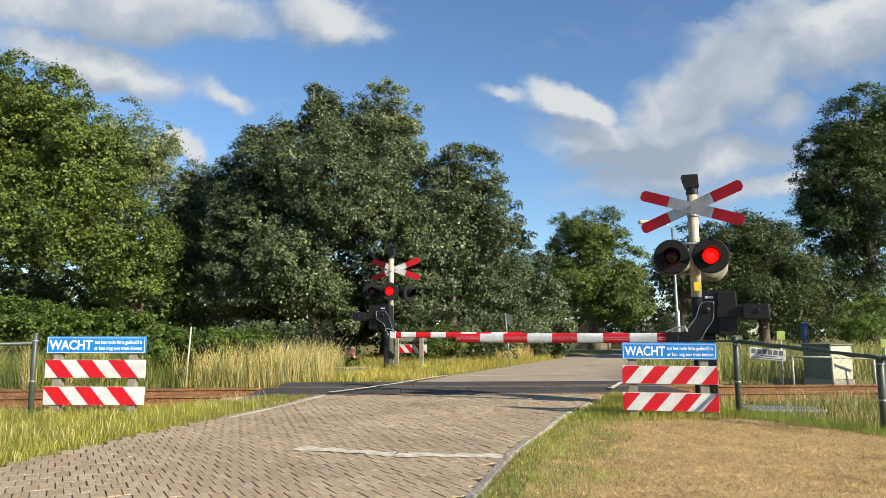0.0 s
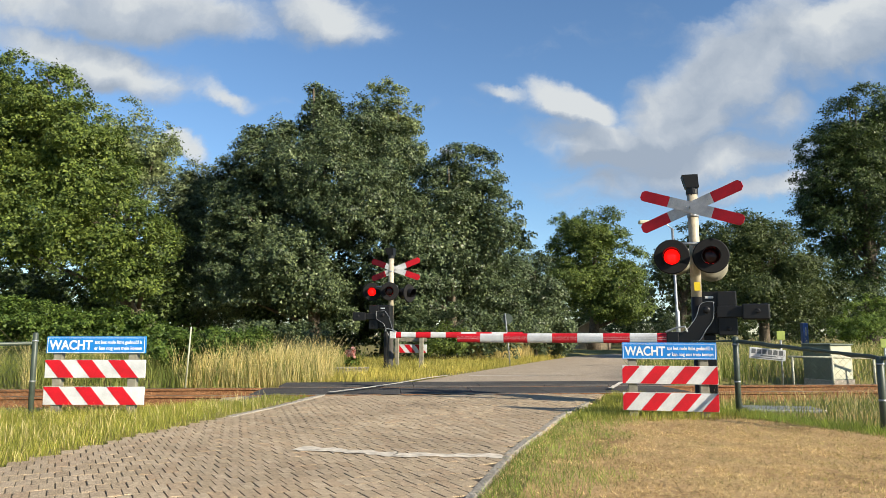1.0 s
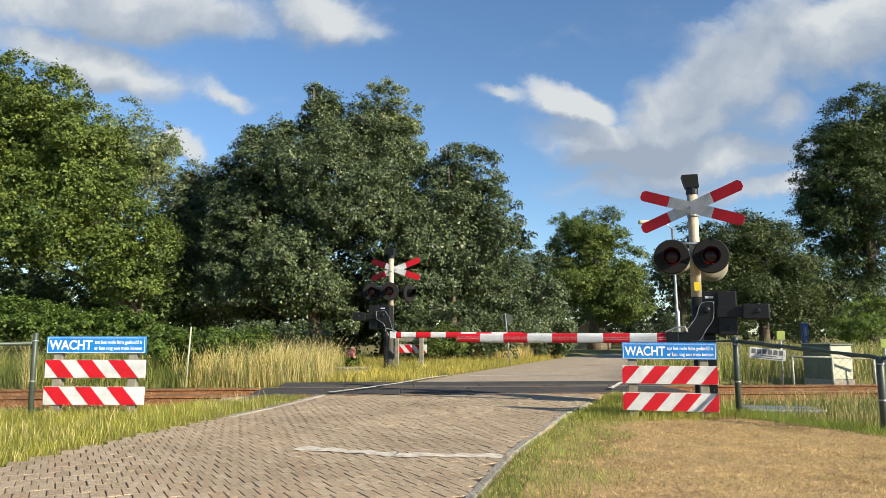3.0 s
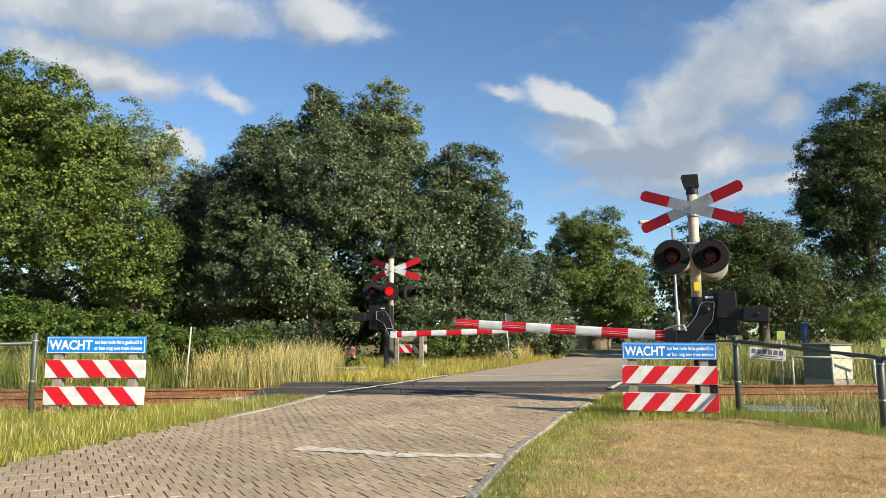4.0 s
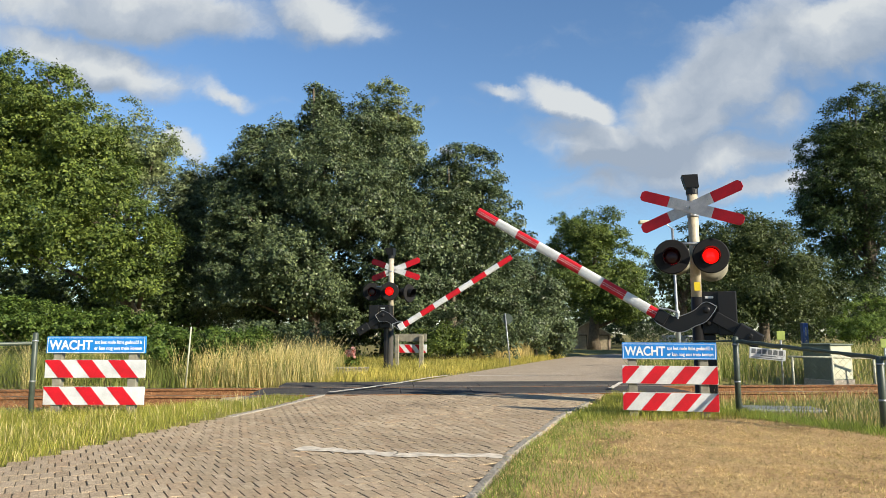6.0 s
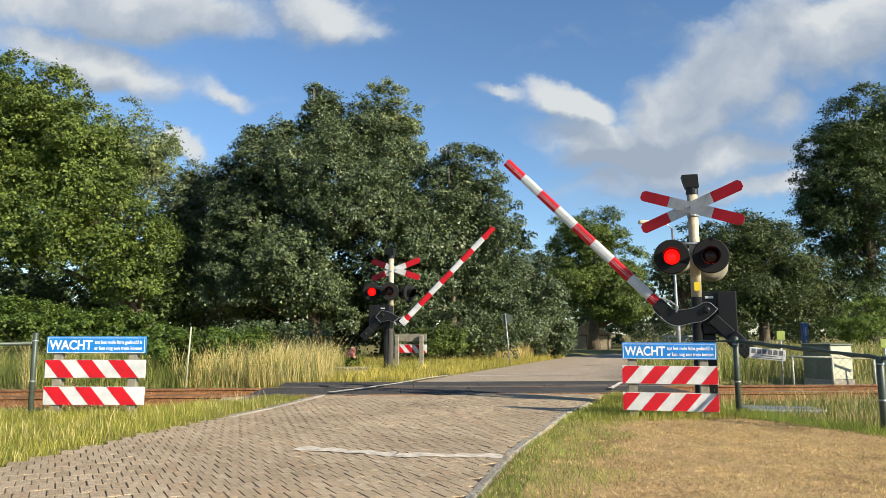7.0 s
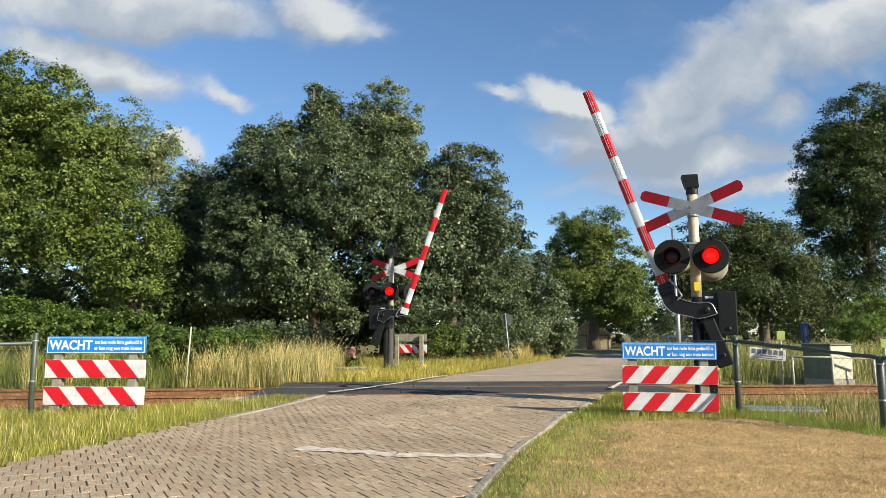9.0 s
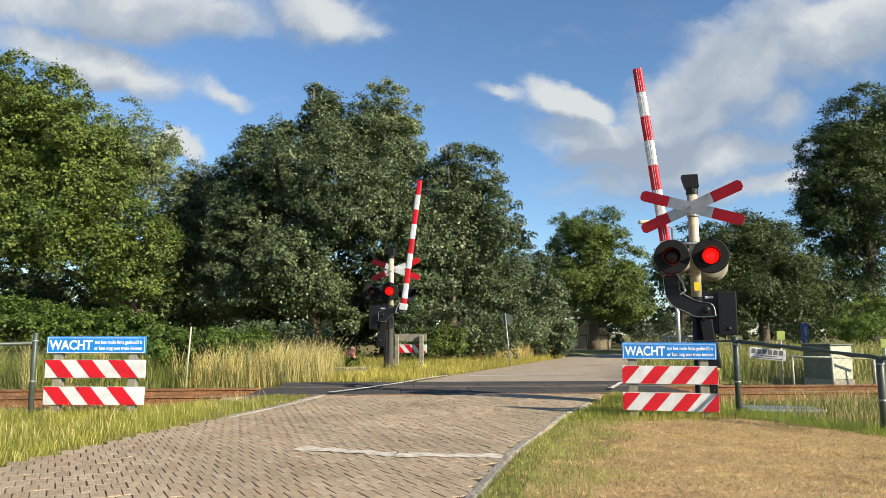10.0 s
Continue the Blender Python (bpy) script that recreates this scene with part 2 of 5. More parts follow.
# ---- the plan ----
LEFT = [(-4, -5.45), (2.5, -3.80), (5.10, -3.15), (5.92, -2.97), (7.42, -2.68), (8.13, -2.48), (9.12, -2.24), (10.04, -2.05), (11.07, -1.86), (11.97, -1.40), (13.17, -0.92), (15.01, -0.30), (29.91, 5.31), (40, 9.2)]
RIGHT = [(-4, -1.85), (2.5, -0.25), (4.14, 0.15), (5.60, 0.51), (8.02, 1.28), (9.88, 2.02), (14.28, 3.61), (29.91, 9.3), (40, 13.2)]


def edge_left(y):
    return np.interp(y, [p[0] for p in LEFT], [p[1] for p in LEFT])


def edge_right(y):
    return np.interp(y, [p[0] for p in RIGHT], [p[1] for p in RIGHT])


TRACK_TURN = 4.5
TU = Vector((math.cos(radians(TRACK_TURN)), math.sin(radians(TRACK_TURN)), 0))
TN = Vector((-TU.y, TU.x, 0))
TRACK_AT = Vector((-5.0, 10.85, 0))
TRACK = pose(*TRACK_AT, 0, 0, TRACK_TURN)


def track_q(x, y):
    return (x - TRACK_AT.x) * TN.x + (y - TRACK_AT.y) * TN.y


def track_s(x, y):
    return (x - TRACK_AT.x) * TU.x + (y - TRACK_AT.y) * TU.y


def step(v, a, b):
    k = np.clip((v - a) / (b - a), 0, 1)
    return k * k * (3 - 2 * k)


def ground_z(x, y):
    q = track_q(x, y)
    bed = step(q, -2.7, -1.0) * (1 - step(q, 2.6, 3.4))
    # the verges rise to the rails beside the road
    beside = step(x, edge_left(y) - 1.7, edge_left(y) - 0.9) * (1 - step(x, edge_right(y) + 0.6, edge_right(y) + 1.2))
    bed = bed * (1 - beside * (1 - step(q, -0.25, -0.10)) * 0.92)
    z = -0.24 * bed
    z = z + 0.03 * np.sin(x * 0.7 + 1) * np.sin(y * 0.5) * (1 - bed)
    inside = step(x, edge_left(y) - 0.15, edge_left(y) + 0.05) * (1 - step(x, edge_right(y) - 0.05, edge_right(y) + 0.15))
    road = inside * (y < 40)
    hollow = np.exp(-(((x - 16.5) / 5.0) ** 2 + ((y - 49) / 6.0) ** 2) ** 2)
    return z * (1 - road) - 0.09 * road - 0.14 * road * bed - 0.40 * hollow


# ---- ground ----
def make_ground():
    xs = np.concatenate([[-3000, -900, -300, -120, -60, -40], np.arange(-28, -8, 1.0), np.arange(-8, 8.01, 0.2), np.arange(9, 40, 1.0), [50, 80, 150, 400, 1000, 3000]])
    ys = np.concatenate([[-3000, -500, -100, -30, -12, -6], np.arange(-4, 18.01, 0.2), np.arange(19, 50, 1.0), [60, 80, 150, 400, 1000, 3000]])
    X, Y = np.meshgrid(xs, ys)
    Z = ground_z(X, Y)
    me = bpy.data.meshes.new("ground")
    nx, ny = len(xs), len(ys)
    idx = np.arange(nx * ny).reshape(ny, nx)
    f = np.stack([idx[:-1, :-1], idx[:-1, 1:], idx[1:, 1:], idx[1:, :-1]], -1).reshape(-1, 4)
    me.from_pydata(np.stack([X, Y, Z], -1).reshape(-1, 3).tolist(), [], f.tolist())
    me.materials.append(M_GROUND)
    for p in me.polygons:
        p.use_smooth = True
    return tagged(new("ground", me), "flat grassy verge with dry soil between the blades", "ground", kind="structure")


make_ground()


def strip(name, y0, y1, n, inset_l, inset_r, z, material, keep=None):
    bm = bmesh.new()
    prev = None
    for y in np.linspace(y0, y1, n):
        a = bm.verts.new((edge_left(y) + inset_l, y, z))
        b = bm.verts.new((edge_right(y) - inset_r, y, z))
        if prev:
            bm.faces.new((prev[0], prev[1], b, a))
        prev = (a, b)
    r = bmesh.ops.extrude_face_region(bm, geom=bm.faces[:])
    for v in [g for g in r["geom"] if isinstance(g, bmesh.types.BMVert)]:
        v.co.z -= 0.2
    bmesh.ops.recalc_face_normals(bm, faces=bm.faces)
    return part(name, bm, material)


road = tagged(strip("road", -4, 11.05, 60, 0.0, 0.0, -0.0095, M_SAND), "narrow country road of grey-brown clay pavers", "road", kind="structure")
far_road = tagged(strip("road_beyond", 12.9, 31.5, 60, 0.0, 0.0, -0.006, M_ROAD), "worn pale paved road past the crossing", "road", kind="structure")
bend = bmesh.new()
bend_pts = [(5.6, 30.6), (9.5, 29.4), (14, 30.8), (24, 33.0), (24, 36.0), (14, 34.5), (8.2, 34.3)]
bend.faces.new([bend.verts.new((x, y, 0.004)) for x, y in bend_pts])
tagged(part("side_road", bend, M_ROAD), "paved road bending away behind the verge", "road", kind="structure")

turf = bmesh.new()
prev = None
for y in np.arange(-6.0, 8.41, 0.3):
    row = [turf.verts.new((x, y, float(ground_z(np.float64(x), np.float64(y))) + 0.006)) for x in np.linspace(edge_right(y) + 0.3, 9.0, 22)]
    if prev:
        for k in range(21):
            turf.faces.new((prev[k], prev[k + 1], row[k + 1], row[k]))
    prev = row
tagged(part("turf", turf, M_LAWN), "scorched straw-coloured turf beside the road", "lawn", kind="structure")

# ---- crossing deck ----
deck = tagged(thing("crossing_deck", TRACK, "dark grey level crossing plates with tracks of tyres", "crossing deck", kind="structure"))
part("plate", boxed(1.95, 2.75, -0.42, -0.06, -0.16, -0.004, 0.012), M_SLEEPER, deck, "grey concrete end block")
for q0, q1, s0, up in ((0.075, 0.73, 1.95, 0.0), (0.74, 1.425, 1.95, 0.0), (1.555, 2.45, 2.2, 0.03)):
    x = s0
    while x < 8.6:
        w = 1.2
        part("plate", boxed(x + 0.004, x + w - 0.004, q0, q1, -0.16, up, 0.008), M_DECK, deck)
        x += w


def rail_profile():
    half = [(0.036, 0.0), (0.036, -0.035), (0.010, -0.05), (0.009, -0.135), (0.07, -0.15), (0.07, -0.16)]
    return [(-x, z) for x, z in half] + half[::-1]


track = tagged(thing("railway_track", TRACK, "single railway track with rusty rails on stone ballast", "railway track", kind="structure"))
for q in (0.0, 1.5):
    bm = bmesh.new()
    prof = rail_profile()
    for a, b in ((-60, 70),):
        va = [bm.verts.new((a, q + x, z)) for x, z in prof]
        vb = [bm.verts.new((b, q + x, z)) for x, z in prof]
        for i in range(len(prof)):
            j = (i + 1) % len(prof)
            bm.faces.new((va[i], va[j], vb[j], vb[i]))
    bmesh.ops.recalc_face_normals(bm, faces=bm.faces)
    rail = part("rail", bm, M_RUST, track)
    part("rail_head", boxed(-60, 70, q - 0.026, q + 0.026, 0.0, 0.002), M_SHINY, rail, "polished running surface")
sleeper_bm = boxed(-0.12, 0.12, -0.5, 2.0, -0.30, -0.16, 0.01)
first = part("sleeper", sleeper_bm, M_SLEEPER, track)
first.location = (-7.0, 0, 0)
for i in range(1, 38):
    s = -7.0 + 0.6 * i
    if 1.9 < s < 8.8:
        continue
    o = new("sleeper", first.data)
    o.parent = track
    o.location = (s, 0, 0)


def stones(name, n, seed, region, size, material, label):
    """Loose stones: jittered octahedra."""
    rng = np.random.default_rng(seed)
    c = region(rng, n)
    n = len(c)
    base = np.array([(1, 0, 0), (-1, 0, 0), (0, 1, 0), (0, -1, 0), (0, 0, 1), (0, 0, -1)], float)
    tri = np.array([(0, 2, 4), (2, 1, 4), (1, 3, 4), (3, 0, 4), (2, 0, 5), (1, 2, 5), (3, 1, 5), (0, 3, 5)])
    v = base[None] * (rng.uniform(0.6, 1.2, (n, 6, 1))) * rng.uniform(size * 0.6, size * 1.3, (n, 1, 1))
    a = rng.uniform(0, 6.28, n)
    ca, sa = np.cos(a)[:, None], np.sin(a)[:, None]
    v = np.stack([v[..., 0] * ca - v[..., 1] * sa, v[..., 0] * sa + v[..., 1] * ca, v[..., 2] * 0.8], -1) + c[:, None]
    ob = raw(name, v[:, tri].reshape(-1, 3), 3, material)
    return tagged(ob, label, "ballast", kind="stuff")


def ballast_region(rng, n):
    s = np.concatenate([rng.uniform(-7, 1.9, n // 2), rng.uniform(8.6, 19, n - n // 2)])
    q = rng.uniform(-1.25, 2.9, n)
    p = np.array(TRACK_AT)[None] + s[:, None] * np.array(TU) + q[:, None] * np.array(TN)
    p[:, 2] = -0.21 - 0.06 * np.abs(q - 0.75) / 2 + rng.uniform(-0.02, 0.03, n)
    return p


stones("ballast", 9000, 3, ballast_region, 0.045, M_STONE, "brown-grey crushed stone ballast round the rails")


# ---- road edges and markings ----
def edging(name, pts, width, height, length, material, label, cat):
    t = tagged(thing(name, Matrix.Identity(4), label, cat, kind="structure"))
    rng = random.Random(4)
    for (x0, y0), (x1, y1) in zip(pts, pts[1:]):
        d = Vector((x1 - x0, y1 - y0, 0))
        n = max(1, round(d.length / length))
        ang = math.degrees(math.atan2(d.y, d.x))
        ln = d.length / n
        for i in range(n):
            c = Vector((x0, y0, 0)) + d * ((i + 0.5) / n)
            o = part("kerbstone", boxed(-ln / 2 + 0.004, ln / 2 - 0.004, -width / 2, width / 2, -0.2, height, 0.008), material, t)
            o.matrix_local = pose(c.x, c.y, rng.uniform(-0.006, 0.006), rng.uniform(-1.5, 1.5), 0, ang + rng.uniform(-0.8, 0.8))
    return t


edging("kerb_right", [(0.15, 4.14), (0.51, 5.60), (1.28, 8.02), (2.02, 9.88)], 0.065, 0.004, 0.9, M_KERB, "worn flush concrete edging along the paved road", "kerb")
edging("kerb_left", [(-2.45, 8.13), (-2.21, 9.12), (-2.03, 10.04), (-1.86, 10.95)], 0.10, 0.012, 0.9, M_KERB, "pale flush concrete edging beside the verge", "kerb")


def ribbon(name, pts, width, z, material, label, seed, ragged=0.012):
    """A worn painted line, thin and ragged at its edges."""
    rng = random.Random(seed)
    bm = bmesh.new()
    prev = None
    P2 = [Vector((x, y, z)) for x, y in pts]
    for a, b in zip(P2, P2[1:]):
        n = max(2, int((b - a).length / 0.06))
        side = (b - a).normalized().cross(Vector((0, 0, 1)))
        for i in range(n + 1):
            c = a.lerp(b, i / n)
            l = bm.verts.new(c - side * (width / 2 + rng.uniform(-ragged, ragged)))
            r = bm.verts.new(c + side * (width / 2 + rng.uniform(-ragged, ragged)))
            if prev:
                bm.faces.new((prev[0], prev[1], r, l))
            prev = (l, r)
    return tagged(part(name, bm, material), label, "road marking", kind="structure")


ribbon("stop_line", [(-1.20, 5.92), (-0.84, 5.78), (-0.65, 5.72), (-0.37, 5.60), (-0.02, 5.57), (0.46, 5.52)], 0.17, 0.0026, M_STOP, "worn whitish stop line painted on the pavers", 5, 0.035)
ribbon("edge_line_near", [(-1.80, 11.15), (-1.38, 11.97), (-0.88, 13.17), (-0.25, 15.05), (0.15, 15.9)], 0.10, 0.035, M_LINE, "white painted edge line over the crossing", 6)
ribbon("edge_line_far", [(2.85, 12.0), (3.45, 13.6)], 0.09, 0.035, M_LINE, "white painted edge line beside the grass", 7)
ribbon("far_line", [(0.6, 16.2), (3.2, 16.4)], 0.10, 0.005, M_LINE, "faint worn stop line beyond the crossing", 8)


# ---- greenery ----
def blades(name, n, seed, region, h0, h1, width, material, label, lean=0.5, category="grass"):
    """Grass: n blades of two bent segments."""
    rng = np.random.default_rng(seed)
    c = region(rng, n)
    n = len(c)
    h = rng.uniform(h0, h1, n) * rng.uniform(0.75, 1.1, n)
    a = rng.uniform(0, 2 * np.pi, n)
    w = width * rng.uniform(0.6, 1.3, n)
    side = np.stack([np.cos(a), np.sin(a), np.zeros(n)], -1) * w[:, None] / 2
    b = rng.uniform(0, 2 * np.pi, n)
    tip = np.stack([np.cos(b), np.sin(b), np.zeros(n)], -1) * (h * rng.uniform(0.1, lean, n))[:, None]
    up = np.zeros((n, 3))
    up[:, 2] = h
    mid = c + up * 0.55 + tip * 0.3
    top = c + up * 0.97 + tip
    if h1 < 0.08:
        v = np.stack([c - side, c + side, top + side * 0.25, top - side * 0.25], 1)
        return tagged(raw(name, v.reshape(-1, 3), 4, material), label, category, kind="stuff")
    v = np.stack([c - side, c + side, mid + side * 0.8, mid - side * 0.8, mid - side * 0.8, mid + side * 0.8, top + side * 0.12, top - side * 0.12], 1)
    ob = raw(name, v.reshape(-1, 3), 4, material)
    me = ob.data
    bm = bmesh.new()
    bm.from_mesh(me)
    bmesh.ops.remove_doubles(bm, verts=bm.verts, dist=1e-6)
    bm.to_mesh(me)
    bm.free()
    return tagged(ob, label, category, kind="stuff")


def field(x0, x1, y0, y1, test, patch=0.0, scale=0.6):
    """Random feet on the ground inside a rectangle where test holds, thinned in patches."""
    def region(rng, n):
        x, y = rng.uniform(x0, x1, n * 3), rng.uniform(y0, y1, n * 3)
        ok = test(x, y)
        if patch:
            ok &= (np.sin(x * 2.1 / scale + np.sin(y * 1.7 / scale) * 2) * np.sin(y * 2.7 / scale + 1.3) * 0.5 + 0.5) > rng.uniform(0, 1, n * 3) * patch
        x, y = x[ok][:n], y[ok][:n]
        return np.stack([x, y, ground_z(x, y) - 0.01], -1)
    return region


def near_left(x, y):
    return (x < edge_left(y) + 0.09 + 0.08 * np.sin(y * 9) * np.sin(y * 23)) & (track_q(x, y) < np.where(x > edge_left(y) - 1.3, -0.14, -0.95))


def near_left_low(x, y):
    return near_left(x, y) & ~((np.abs(x + 3.2) < 0.45) & (y > 9.8))


def near_right(x, y):
    return (x > edge_right(y) + 0.02 - 0.05 * (np.sin(y * 7) > 0.4)) & (track_q(x, y) < np.where(x < edge_right(y) + 1.1, -0.2, -1.2))


def strip_right(x, y):
    return near_right(x, y) & (x < edge_right(y) + 0.42 + 0.3 * np.sin(y * 3.1) ** 2 + 0.35 * np.random.default_rng(2).uniform(0, 1, x.shape))


blades("verge_grass", 78000, 11, field(-8.5, -1.6, 4.4, 9.3, near_left), 0.04, 0.13, 0.0045, M_GRASS, "yellow-green uncut grass beside the road")
blades("verge_straw", 3500, 12, field(-8.5, -1.6, 5.2, 10.0, near_left, 0.8), 0.08, 0.19, 0.006, M_STRAW, "dry seeding grass stalks on the verge")
blades("lawn_grass", 180000, 13, field(-0.2, 6.4, 3.7, 8.3, near_right, 0.5, 0.16), 0.012, 0.038, 0.0055, M_TURF, "scorched short mown grass", 2.2)
blades("lawn_green", 30000, 14, field(-0.2, 7.0, 3.6, 9.0, strip_right), 0.025, 0.079, 0.0045, M_LAWNGREEN, "green tufts along the road edging", 0.8)
blades("lawn_specks", 14000, 18, field(-0.2, 7.0, 3.6, 8.3, near_right, 0.9, 1.2), 0.015, 0.04, 0.0045, M_GRASS, "sparse green blades in the dry lawn", 0.9)
def behind_fence(x, y):
    return near_right(x, y) & ((x - 3.44) * 1.5 + (y - 8.25) * 0.715 > 0.08) & (x > 3.0) & ~((np.abs(x - 4.05) < 0.5) & (np.abs(y - 8.5) < 0.35))


def board_foot(x, y):
    return near_right(x, y) & (y > 7.75) & (x > edge_right(y) + 0.1) & (x < np.maximum(3.6, edge_right(y) + 0.9))


def fence_foot(x, y):
    return near_right(x, y) & (np.abs((x - 3.44) * 1.5 + (y - 8.25) * 0.715) < 0.42) & (x > 3.2)


blades("fence_grass", 9000, 20, field(3.1, 5.2, 5.6, 8.6, fence_foot), 0.03, 0.12, 0.005, M_LAWNGREEN, "green grass along the foot of the wire fence", 0.7)
blades("verge_tail", 6000, 17, field(-8.5, -1.6, 9.2, 11.2, near_left_low), 0.03, 0.09, 0.007, M_GRASS, "short grass on the ballast shoulder")
blades("board_grass", 9000, 19, field(1.2, 3.9, 7.7, 11.6, board_foot), 0.04, 0.13, 0.006, M_GRASS, "grass tufts round the foot of the warning board")
blades("ditch_grass", 13000, 15, field(3.0, 12, 5.5, 10.6, behind_fence), 0.10, 0.26, 0.008, M_REED, "tall green grass under the wire fence")
blades("ditch_straw", 3500, 16, field(3.0, 12, 6.0, 10.4, behind_fence, 0.7), 0.14, 0.34, 0.006, M_STRAW, "dry stalks under the wire fence")


def beyond_left(x, y):
    return (track_q(x, y) > 2.75) & (x < edge_left(y) - 0.05)


def beyond_right(x, y):
    return (track_q(x, y) > 2.9) & (x > edge_right(y) + 0.05)


blades("tall_straw", 25000, 21, field(-16, 0.5, 13.2, 16.6, lambda x, y: beyond_left(x, y) & (x < np.minimum(edge_left(y) - 1.3, -2.3)) & ((x > -5) | (np.sin(x * 7.3) * np.sin(y * 5.1 + x) > 0.62)), 1.1, 1.3), 0.35, 1.0, 0.0075, M_STRAW, "tall pale dry grass behind the rails", 0.45)
blades("tall_grass", 27000, 22, field(-16, 1.0, 13.4, 18.5, lambda x, y: beyond_left(x, y) & (x < np.minimum(edge_left(y) - 0.9, -2.5 + (y - 14) * 0.1)), 0.7, 1.1), 0.3, 0.75, 0.012, M_REED, "tall green grass behind the rails", 0.5)
blades("bank_grass", 40000, 23, field(-6, 8.0, 13.2, 30, lambda x, y: beyond_left(x, y) & (x > edge_left(y) - 3.0)), 0.08, 0.26, 0.013, M_BANK, "sunlit yellow-green roadside grass past the crossing", 0.6)
blades("bank_straw", 8000, 24, field(1, 8.0, 24, 32, lambda x, y: beyond_left(x, y) & (x < edge_left(y) - 0.9 + (y - 24) * 0.06)), 0.45, 0.95, 0.016, M_STRAW, "tall dry roadside grass past the crossing", 0.5)
blades("bank_tall", 9000, 27, field(-3.4, 3.0, 15.3, 23, lambda x, y: beyond_left(x, y) & (x < edge_left(y) - 0.7)), 0.14, 0.40, 0.010, M_BANK, "golden knee-high grass round the far signal", 0.5)
blades("right_grass", 26000, 25, field(3, 22, 14, 30, beyond_right), 0.25, 0.8, 0.015, M_REED, "rough tall grass round the cabinet", 0.5)
blades("right_straw", 9000, 26, field(3, 22, 14, 30, beyond_right, 0.7, 2.0), 0.3, 0.85, 0.012, M_STRAW, "dry stalks round the cabinet", 0.5)


def leaf_cloud(lobes, n, size, seed, clump=0.5, fill=0.25):
    """Leaves in tufts over flattened boughs that billow from ellipsoid lobes (x, y, z, across, up), with some inside. Gives the corners of three-cornered leaves."""
    rng = np.random.default_rng(seed)
    lobes = np.array(lobes, float)
    lobes[:, 3:] *= 1.08
    n, size, per = int(n * 1.75), size * 0.80, 36
    # boughs on every lobe
    nb = 24
    d = rng.normal(size=(len(lobes), nb, 3))
    d[..., 2] = np.abs(d[..., 2]) * np.where(rng.uniform(0, 1, d.shape[:2]) < 0.36, -0.8, 1.0)
    d /= np.linalg.norm(d, axis=2)[..., None]
    axes = np.stack([lobes[:, 3], lobes[:, 3] * 0.85, lobes[:, 4]], -1)
    bc = lobes[:, None, :3] + d * axes[:, None] * rng.uniform(0.58, 0.86, (len(lobes), nb, 1))
    br = np.minimum(lobes[:, 3], lobes[:, 4])[:, None] * rng.uniform(0.20, 0.42, (len(lobes), nb))
    bc, br, bd = bc.reshape(-1, 3), br.ravel(), d.reshape(-1, 3)
    k = max(6, int(n * (1 - fill)) // per)
    which = rng.choice(len(bc), k, p=br ** 2 / (br ** 2).sum())
    e = rng.normal(size=(k, 3)) + bd[which] * 0.7
    e[:, 2] += 0.5
    e /= np.linalg.norm(e, axis=1)[:, None]
    c = bc[which] + e * (br[which] * rng.uniform(0.75, 1.15, k))[:, None] * np.array([1.0, 1.0, 0.8])
    # leaves inside, so that the crown is not hollow
    k2 = max(2, int(n * fill) // per)
    w2 = rng.choice(len(lobes), k2, p=lobes[:, 3] * lobes[:, 4] / (lobes[:, 3] * lobes[:, 4]).sum())
    e2 = rng.normal(size=(k2, 3))
    e2 /= np.linalg.norm(e2, axis=1)[:, None]
    c2 = lobes[w2, :3] + e2 * axes[w2] * rng.uniform(0.10, 0.60, (k2, 1))
    c, e = np.concatenate([c, c2]), np.concatenate([e, e2])
    inner = np.concatenate([np.zeros(k), np.ones(k2)])
    ok = c[:, 2] > 0.15
    c, e, inner = c[ok], e[ok], inner[ok]
    k = len(c)
    cs = clump * rng.uniform(0.28, 0.72, k) * (1 + 1.2 * inner)
    off = np.clip(rng.normal(size=(k, per, 3)), -1.6, 1.6) * 0.40
    off[..., 2] *= 0.65
    p = (c[:, None] + off * cs[:, None, None]).reshape(-1, 3)
    out = np.repeat(e, per, axis=0)
    big = np.repeat(1 + 0.4 * inner, per)
    keep = p[:, 2] > 0.08
    p, out, big = p[keep], out[keep], big[keep]
    m = len(p)
    nrm = rng.normal(size=(m, 3)) * 0.45 + out * 0.75 + np.array([0, 0, 0.4])
    nrm /= np.linalg.norm(nrm, axis=1)[:, None]
    t = np.cross(nrm, rng.normal(size=(m, 3)))
    t /= np.linalg.norm(t, axis=1)[:, None]
    b = np.cross(nrm, t)
    s = (size * rng.uniform(0.6, 1.35, m) * big)[:, None]
    v = np.stack([p - t * s * 0.5, p + t * s * 0.3 - b * s * 0.38, p + t * s * 0.42 + b * s * 0.38], 1)
    return v.reshape(-1, 3), c


